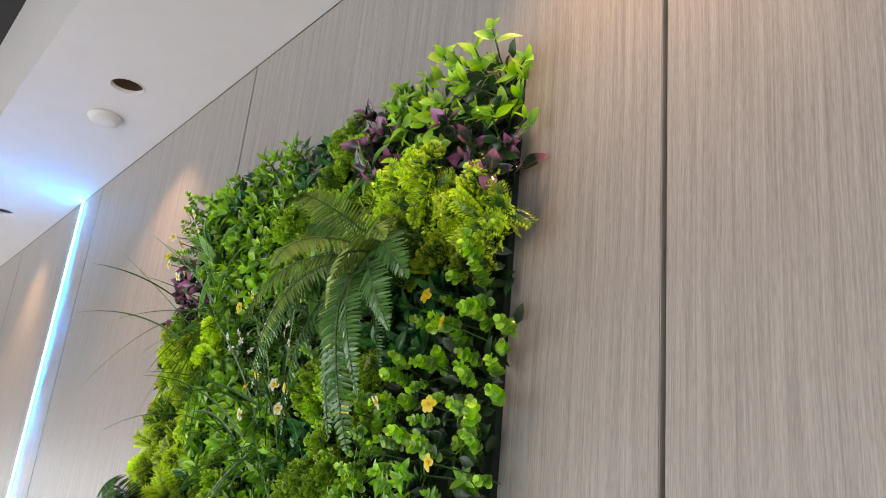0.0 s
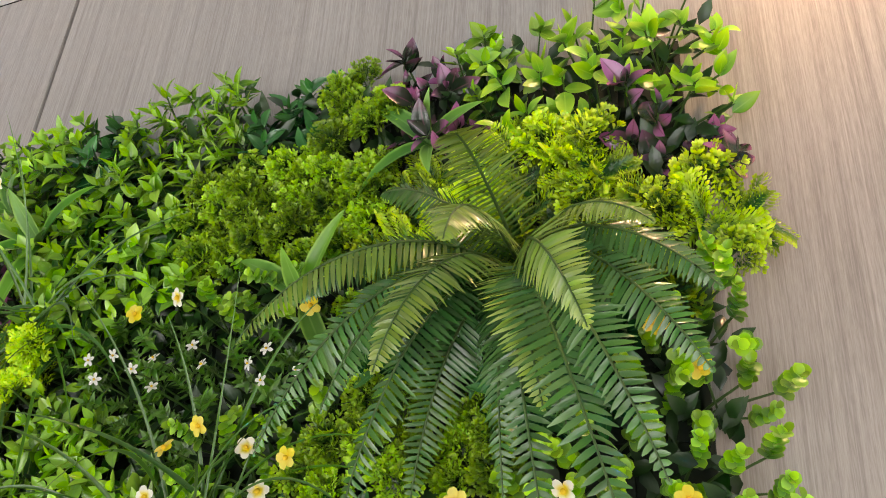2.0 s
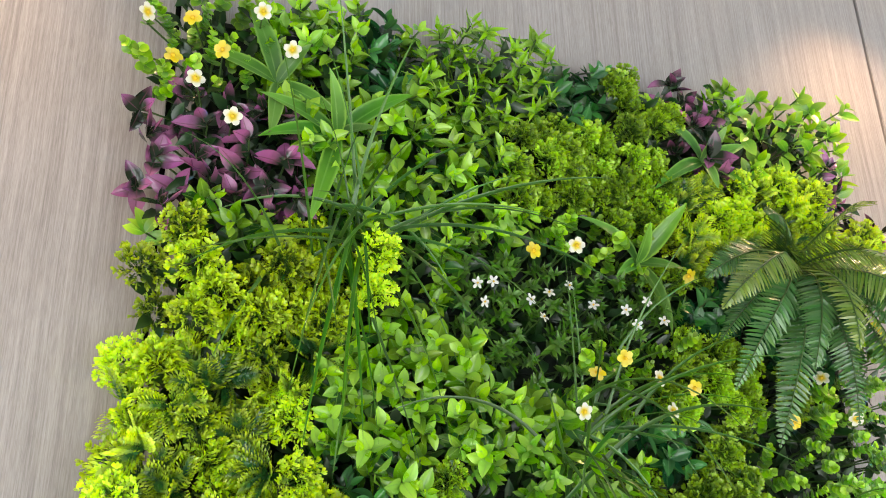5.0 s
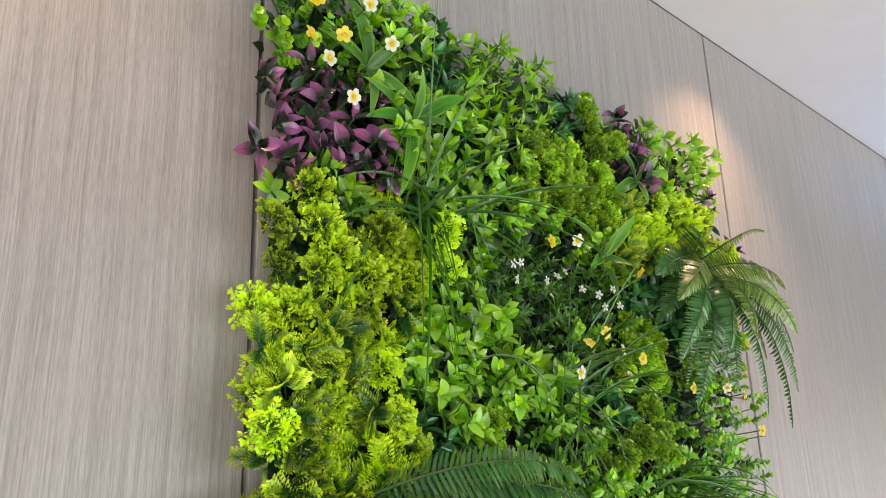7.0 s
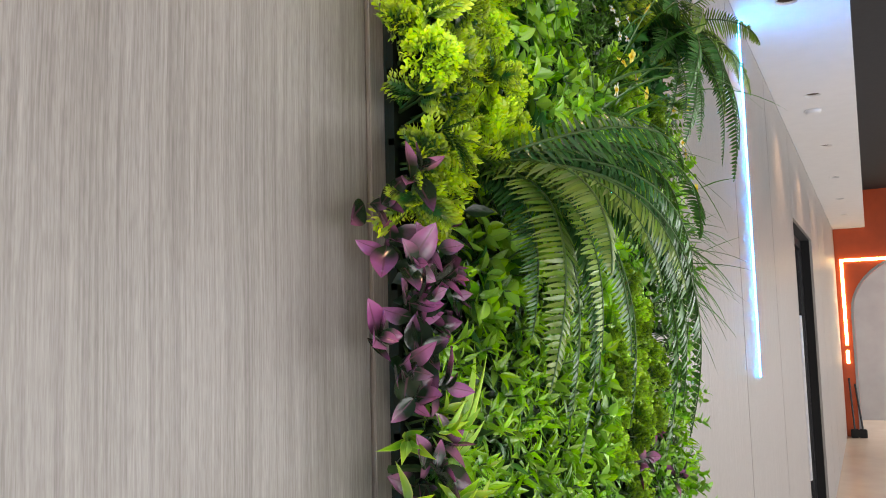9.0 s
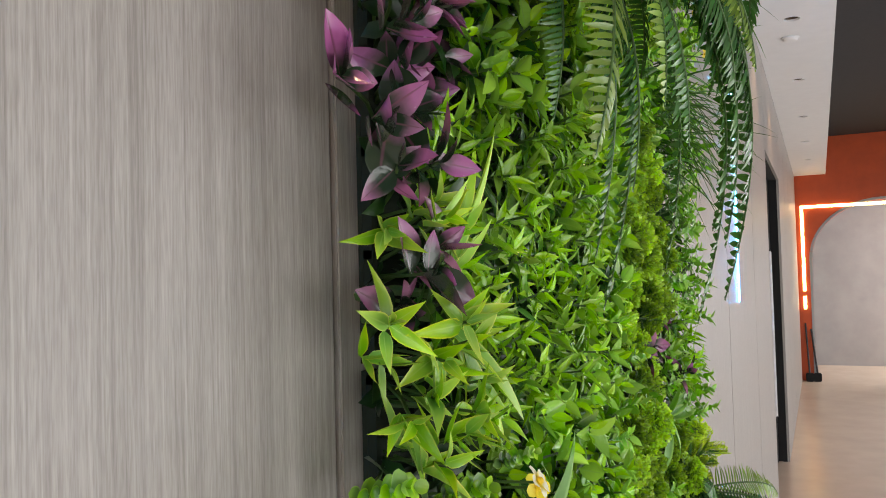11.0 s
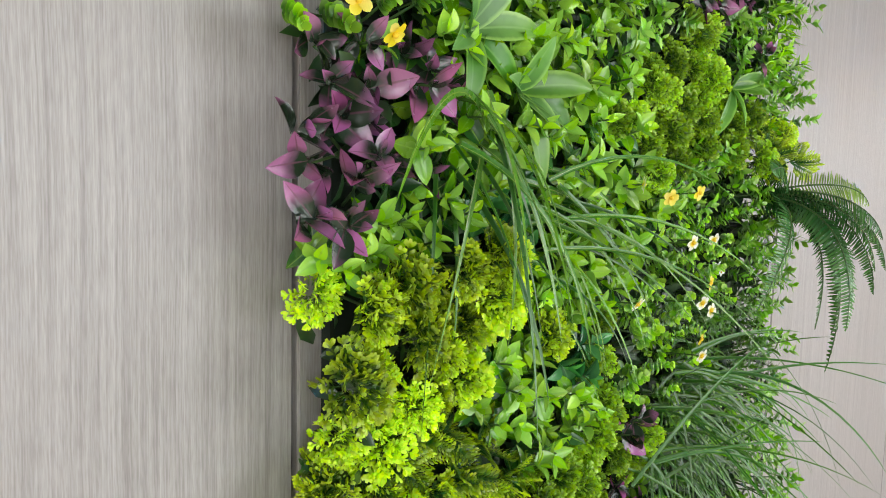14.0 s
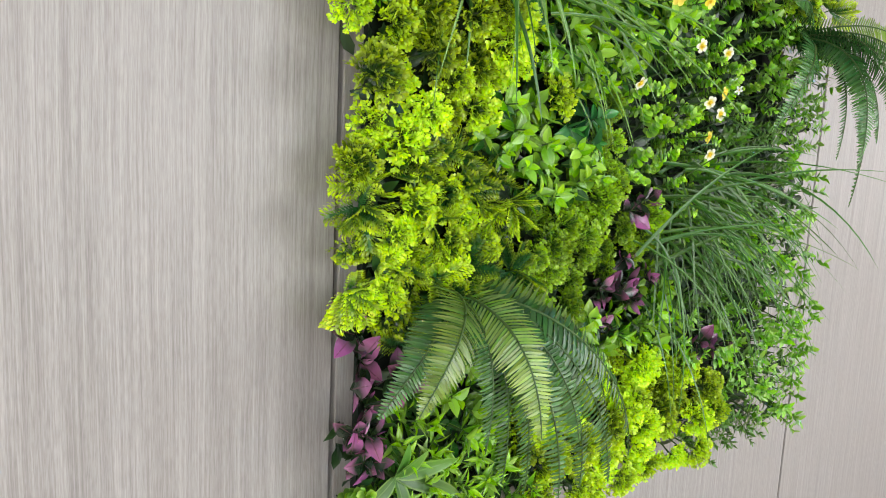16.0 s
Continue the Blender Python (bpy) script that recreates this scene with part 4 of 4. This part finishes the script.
def broadleaf(x, z, leaves, W=0.022, depth=0.07, mat=None, label="broad strap-leaved plastic plant with pale leaf edges"):
    """A rosette; each leaf by its angle on the wall, its length and how far it leans out."""
    e = plant("broadleaf_plant", x, z, label, "plant", "strap-leaved plants")
    stem = bmesh.new()
    put_tube(stem, [Vector((0, 0, 0.008)), Vector((0, 0.003, depth * 0.6)), Vector((0, 0, depth))], 0.004, 0.003, 6)
    part("stem", stem, STEM, e)
    for ang, L, rise in leaves:
        d = direction(radians(ang + rnd.uniform(-4, 4)), rise)
        bm, uvl = start()
        pts, dirs = bent_line(Vector((0, 0, depth)), d, L, 12, rnd.uniform(0.05, 0.4), rnd.uniform(0.3, 0.9))
        ribbon(bm, uvl, pts, dirs, W * (L / 0.1) ** 0.4, lance, rnd.uniform(0.25, 0.55), rnd.uniform(-0.5, 0.5))
        part("leaf", bm, mat or M_BN, e)


def grass(x, z, L, count, aim, wide, mat, depth=0.06, W=0.0055, label="long thin-bladed plastic grass tuft on the plant wall", sag=(0.4, 1.6), scatter=0.024):
    e = plant("grass_tuft", x, z, label, "grass", "grass tufts")
    for i in range(count):
        d = Vector(aim) + Vector((rnd.gauss(0, wide), rnd.gauss(0, wide), rnd.gauss(0, wide * 0.5)))
        d.z = max(0.12, d.z)
        bm, uvl = start()
        p = Vector((rnd.gauss(0, scatter), rnd.gauss(0, scatter), depth * (0.4 + 0.6 * rnd.random())))
        pts, dirs = bent_line(p, d, L * rnd.uniform(0.6, 1.1), 12, rnd.uniform(*sag), rnd.uniform(-0.1, 0.5))
        ribbon(bm, uvl, pts, dirs, W * rnd.uniform(0.7, 1.2), bladeprof, 0.5, rnd.uniform(-0.8, 0.8))
        part("blade", bm, mat if rnd.random() < 0.8 else M_GR, e)


def frond(e, p0, tip, W, mat):
    """A midrib that arches out of the wall, with a comb of small leaflets on both sides."""
    n = 54
    span = tip - p0
    L = span.length
    p1 = p0 + span * 0.22 + Vector((0, 0.20 * L, 0.42 * L))
    p2 = p0 + span * 0.74 + Vector((0, 0.16 * L, 0.20 * L))
    pts = []
    for i in range(n + 1):
        v = i / n
        pts.append(p0 * (1 - v) ** 3 + p1 * (3 * v * (1 - v) ** 2) + p2 * (3 * v * v * (1 - v)) + tip * v ** 3)
    length = sum((b - a).length for a, b in zip(pts, pts[1:]))
    bm, uvl = start()
    up0 = Vector((rnd.gauss(0, 0.35), 0.5, 0.85))
    droop = rnd.uniform(0.05, 0.4)
    for i in range(3, n + 1):
        v = i / n
        t = (pts[min(n, i + 1)] - pts[i - 1]).normalized()
        yv = up0.cross(t)
        yv = yv.normalized() if yv.length > 1e-4 else Vector((1, 0, 0))
        zv = t.cross(yv)
        w = W / 2 * (math.sin(math.pi * min(1, 0.16 + 0.84 * v) ** 0.9) ** 0.7 * (1.08 - 0.35 * v)) + 0.002
        for s in (-1, 1):
            dd = (yv * s + t * (0.20 + 0.25 * v) - zv * droop).normalized()
            m = Matrix((dd, zv.cross(dd).normalized(), zv)).transposed()
            m = (m @ Matrix.Rotation(rnd.gauss(0, 0.2), 3, "X")).to_4x4()
            put_leaf(bm, uvl, Matrix.Translation(pts[i]) @ m, w * rnd.uniform(0.92, 1.06), length / n * 0.74, 3,
                     lambda q: (0.75, 1.0, 0.8, 0.15)[int(q * 3.01)], rnd.uniform(0.1, 0.6), 0.18, 3, 0.1 + 0.5 * v, 0.4 + 0.55 * v)
    f = part("frond", bm, mat, e)
    rb = bmesh.new()
    put_tube(rb, pts, 0.0020, 0.0007, 5)
    part("midrib", rb, STEM, f, smooth=True)


def fern(x, z, tips, pale, depth=0.06):
    """Fronds by their tips, seen from the crown: along the wall, up, and out from the wall."""
    e = plant("fern", x, z, "large arching dark green plastic fern on the plant wall", "fern", "ferns of the plant wall")
    core = bmesh.new()
    put_tube(core, [Vector((0, 0, 0.006)), Vector((0, 0.004, depth * 0.5)), Vector((0, 0, depth))], 0.010, 0.006, 7)
    part("crown", core, STEM, e)
    # fronds numbered in pale get the colour with light painted in
    for i, tip in enumerate(tips):
        frond(e, Vector((0, 0, depth * 0.8)), Vector(tip), 0.070 * rnd.uniform(0.85, 1.15), M_FL if i in pale else M_FE)


fern(0.845, 1.840, [(-0.01, 0.05, 0.24), (0.13, -0.02, 0.19), (0.17, -0.07, 0.18), (0.0, -0.05, 0.26), (-0.186, -0.03, 0.142), (-0.21, -0.083, 0.19), (-0.11, -0.15, 0.21), (-0.06, -0.13, 0.23),
                    (-0.19, -0.17, 0.17), (-0.12, -0.23, 0.15), (0.01, -0.20, 0.15), (0.05, -0.15, 0.19), (0.05, -0.24, 0.18), (0.11, -0.26, 0.19), (0.13, -0.20, 0.20), (0.16, -0.13, 0.19),
                    (-0.08, -0.20, 0.11), (0.09, -0.11, 0.23), (-0.15, -0.10, 0.11), (0.05, -0.15, 0.12), (-0.10, 0.05, 0.17)], (0, 1, 3, 5, 7, 11, 17))
fern(0.115, 1.478, [(0.33, -0.29, 0.19), (0.28, -0.31, 0.17), (0.34, -0.22, 0.18), (0.32, -0.14, 0.20), (-0.09, -0.20, 0.17), (-0.05, -0.17, 0.20), (0.30, -0.05, 0.22), (0.35, -0.08, 0.18),
                    (0.0, -0.12, 0.24), (0.25, -0.24, 0.20), (-0.08, -0.11, 0.22), (0.24, -0.17, 0.22), (0.17, -0.26, 0.16), (0.12, -0.29, 0.12), (0.06, -0.25, 0.13), (0.22, 0.02, 0.22),
                    (0.16, -0.13, 0.22), (0.10, -0.20, 0.15), (0.0, -0.16, 0.12), (0.10, -0.12, 0.24), (0.04, -0.18, 0.20), (0.20, -0.09, 0.14)], (4, 5, 8, 10, 19))
fern(0.915, 0.860, [(0.065, -0.06, 0.23), (0.10, -0.11, 0.23), (-0.03, -0.19, 0.21), (0.075, -0.28, 0.16), (-0.02, -0.10, 0.24), (0.0, -0.20, 0.16), (0.10, -0.22, 0.16), (-0.15, -0.16, 0.12),
                    (-0.12, 0.04, 0.12), (0.10, -0.01, 0.20), (0.03, -0.14, 0.23), (0.08, -0.17, 0.19)], (9,))
fern(0.139, 0.500, [(-0.14, -0.08, 0.19), (-0.14, -0.10, 0.13), (-0.09, -0.10, 0.15), (-0.03, -0.15, 0.17), (0.01, -0.13, 0.21), (0.07, -0.22, 0.19), (0.19, -0.24, 0.17), (0.26, -0.23, 0.15),
                    (0.20, -0.15, 0.15), (0.03, -0.21, 0.14), (0.20, -0.27, 0.12), (-0.11, -0.09, 0.12), (0.08, -0.24, 0.13), (0.10, -0.16, 0.19)], (0, 4, 8))

broadleaf(.613, 1.845, [(140, .105, .35), (57, .105, .5), (-60, .105, .3), (100, .06, .9), (-10, .06, .8), (200, .05, .6)])
broadleaf(.740, 2.007, [(205, .10, .3), (-30, .085, .5), (25, .075, .6), (132, .10, .3), (70, .06, .9), (-80, .05, .6)])
broadleaf(.217, 1.960, [(155, .10, .35), (45, .11, .45), (255, .12, .3), (110, .08, .8), (182, .10, .4), (10, .05, .9)])
broadleaf(.146, 2.016, [(112, .11, .35), (330, .08, .4), (165, .09, .4), (262, .08, .5), (60, .06, .8)])
broadleaf(.156, 1.008, [(200, .06, .7), (-25, .10, .3), (12, .10, .4), (58, .11, .5), (130, .05, .8), (262, .07, .5)], W=0.026)
broadleaf(.231, .965, [(170, .05, .8), (-12, .11, .3), (18, .10, .5), (-68, .10, .4), (80, .06, .7), (-40, .08, .5)], W=0.026)
broadleaf(.752, 1.014, [(20, .10, .4), (225, .10, .3), (0, .09, .5), (120, .07, .6), (-80, .06, .6)])
broadleaf(.071, .297, [(100, .07, .7), (75, .06, .8), (200, .10, .4), (-20, .10, .4), (20, .08, .6), (-80, .09, .4)], W=0.020)
STRAP = "pale variegated strap-leaved plastic plant"
broadleaf(.045, 1.205, [(68, .13, .3), (84, .11, .5), (97, .06, .6), (75, .06, .8)], 0.014, 0.06, M_LV, STRAP)
broadleaf(.052, 1.190, [(-62, .10, .4), (-50, .09, .7), (-75, .06, .6)], 0.014, 0.06, M_LV, STRAP)

grass(.242, 1.843, .27, 40, (.10, -.10, .40), .75, M_GR, depth=0.095)
grass(.52, 1.62, .25, 38, (.15, -.05, .40), .7, M_GR, depth=0.09)
grass(.79, 1.45, .19, 110, (.55, 0.0, .80), .5, M_GR, depth=0.08, sag=(0.5, 2.0), scatter=0.045)
grass(.165, .935, .24, 18, (.0, -.45, .5), .35, M_GV, W=0.009, depth=0.10, label="striped long-bladed plastic grass drooping down the plant wall", sag=(1.0, 2.2))
grass(.265, .86, .30, 22, (.85, -.25, .45), .34, M_GV, W=0.0062, depth=0.09)
grass(.60, .58, .29, 110, (.70, -.25, .75), .68, M_GR, depth=0.09, sag=(0.4, 2.2), scatter=0.05)


# ---- flowers ----
def petal_mesh(name, mat, L, W):
    bm, uvl = start()
    put_leaf(bm, uvl, Matrix(), L, W, 5, lambda v: (0.28, 0.6, 0.92, 1.0, 0.88, 0.45)[int(v * 5.01)], 0.35, 0.25, 3, ripple=0.08)
    return mesh_of(name, bm, mat)


PETAL = {"Y": petal_mesh("petal", M_YP, 0.0104, 0.0088), "B": petal_mesh("petal", M_WP, 0.0104, 0.0084), "W": petal_mesh("petal", M_WW, 0.0075, 0.0040)}
DESC = {"Y": ("yellow_flower", "small yellow five-petalled plastic flower"), "B": ("yellow_flower", "small white and yellow five-petalled plastic flower"),
        "W": ("white_flower", "tiny white five-petalled plastic flower")}
cbm = bmesh.new()
bmesh.ops.create_icosphere(cbm, subdivisions=2, radius=0.0024)
CENTRE = mesh_of("centre", cbm, M_YC, True)
cbm = bmesh.new()
bmesh.ops.create_icosphere(cbm, subdivisions=1, radius=0.0014)
CENTRE_S = mesh_of("centre", cbm, M_YC, True)


def flower(kd, x, z, out):
    nm, label = DESC[kd]
    e = plant(nm, x, z, label, "flower", nm.replace("_", " ") + "s of the plant wall")
    ax = Vector((rnd.gauss(0, 0.4) - 0.15, rnd.gauss(0, 0.35) - 0.1, 1)).normalized()
    c = Vector((0, 0, out))
    st = bmesh.new()
    foot_x = max(0.004, 0.075 - x)
    put_tube(st, [Vector((foot_x, -0.012, 0.010)), Vector((foot_x * 0.5, -0.004, out * 0.6)), c], 0.0012, 0.0009, 5)
    part("stalk", st, STEM, e)
    t0 = rnd.uniform(0, 6.28)
    side = ax.orthogonal().normalized()
    for i in range(5):
        d = Matrix.Rotation(t0 + i * 1.2566 + rnd.uniform(-0.1, 0.1), 3, ax) @ side
        d = (d + ax * rnd.uniform(0.15, 0.45)).normalized()
        yv = ax.cross(d).normalized()
        place(PETAL[kd], "petal", e, Matrix.Translation(c) @ Matrix((d, yv, d.cross(yv))).transposed().to_4x4())
    place(CENTRE_S if kd == "W" else CENTRE, "centre", e, Matrix.Translation(c + ax * 0.002))


FLOWERS = """Y .047 2.06|Y .03 2.0|Y .08 2.021|B .054 1.977|B .0 2.055|B .155 2.039|B .095 1.945|B .12 2.08|B .496 1.841|Y .653 1.818|Y .513 1.691|Y .646 1.68
B .617 1.653|B .496 1.649|Y .55 1.71|B .60 1.69|B .85 1.70|Y .80 1.645|B .89 1.65|Y .962 1.773|Y .992 1.738|Y .975 1.645|Y 1.0 1.58|Y .44 1.83|B .071 1.09|Y .107 1.077
B .087 1.06|B .08 1.045|Y .074 1.029|B .11 1.032|Y -.007 1.0|Y .028 .984|Y .03 1.06|B .432 .88|Y .49 .865|Y .642 .751|B .575 .735|B .61 .72|Y .587 .687|B .602 .662|B .417 .751|B .638 .808
B .55 .81|Y .56 .87|W .591 1.758|W .461 1.758|W .399 1.797|W .44 1.775|W .465 1.785|W .50 1.80|W .525 1.775|W .575 1.775|W .60 1.785|W .375 1.79|W .385 1.77|W .63 1.765|W .82 .215|W .68 .77|W .70 .76|W .93 1.33"""
for word in FLOWERS.replace("\n", "|").split("|"):
    kd, x, z = word.split()
    flower(kd, float(x), float(z), (0.105 if kd != "W" else 0.09) + rnd.uniform(-0.006, 0.012))

# ---- the lattice mats and their short filling, coloured dark as shade ----
for zz in (0.19, 1.16):
    e = tagged(new("backing_mat"), "dark green plastic lattice mat fixed to the laminate wall, darkened further as shade", "mat", "lattice mats")
    e.matrix_world = Matrix.Translation((0.06, 0, zz)) @ WALLFRAME
    bm = bmesh.new()
    put_box(bm, 0, 0.930, 0, 0.965, 0.0005, 0.004)
    part("sheet", bm, MATGREEN, e)
    bm = bmesh.new()
    for i in range(15):
        put_box(bm, i * 0.066, i * 0.066 + 0.006, 0, 0.965, 0.0042, 0.011)
        put_box(bm, 0, 0.929, i * 0.0683, i * 0.0683 + 0.006, 0.0042, 0.0105)
    part("lattice", bm, MATGREEN, e)

# filler leaves added over the mats; their dark colour plays the gap shade
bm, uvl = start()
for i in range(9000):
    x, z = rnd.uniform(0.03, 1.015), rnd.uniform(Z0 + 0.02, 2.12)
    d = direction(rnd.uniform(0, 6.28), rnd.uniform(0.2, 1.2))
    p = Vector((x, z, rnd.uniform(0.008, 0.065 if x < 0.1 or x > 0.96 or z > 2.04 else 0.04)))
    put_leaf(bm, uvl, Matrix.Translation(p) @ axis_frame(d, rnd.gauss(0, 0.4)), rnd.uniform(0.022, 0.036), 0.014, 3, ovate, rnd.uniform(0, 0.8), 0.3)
under = tagged(new("under_foliage", mesh_of("under_foliage", bm, M_UN)), "short green plastic filler leaves covering the lattice mats, darkened as shade between plants", "foliage", kind="stuff")
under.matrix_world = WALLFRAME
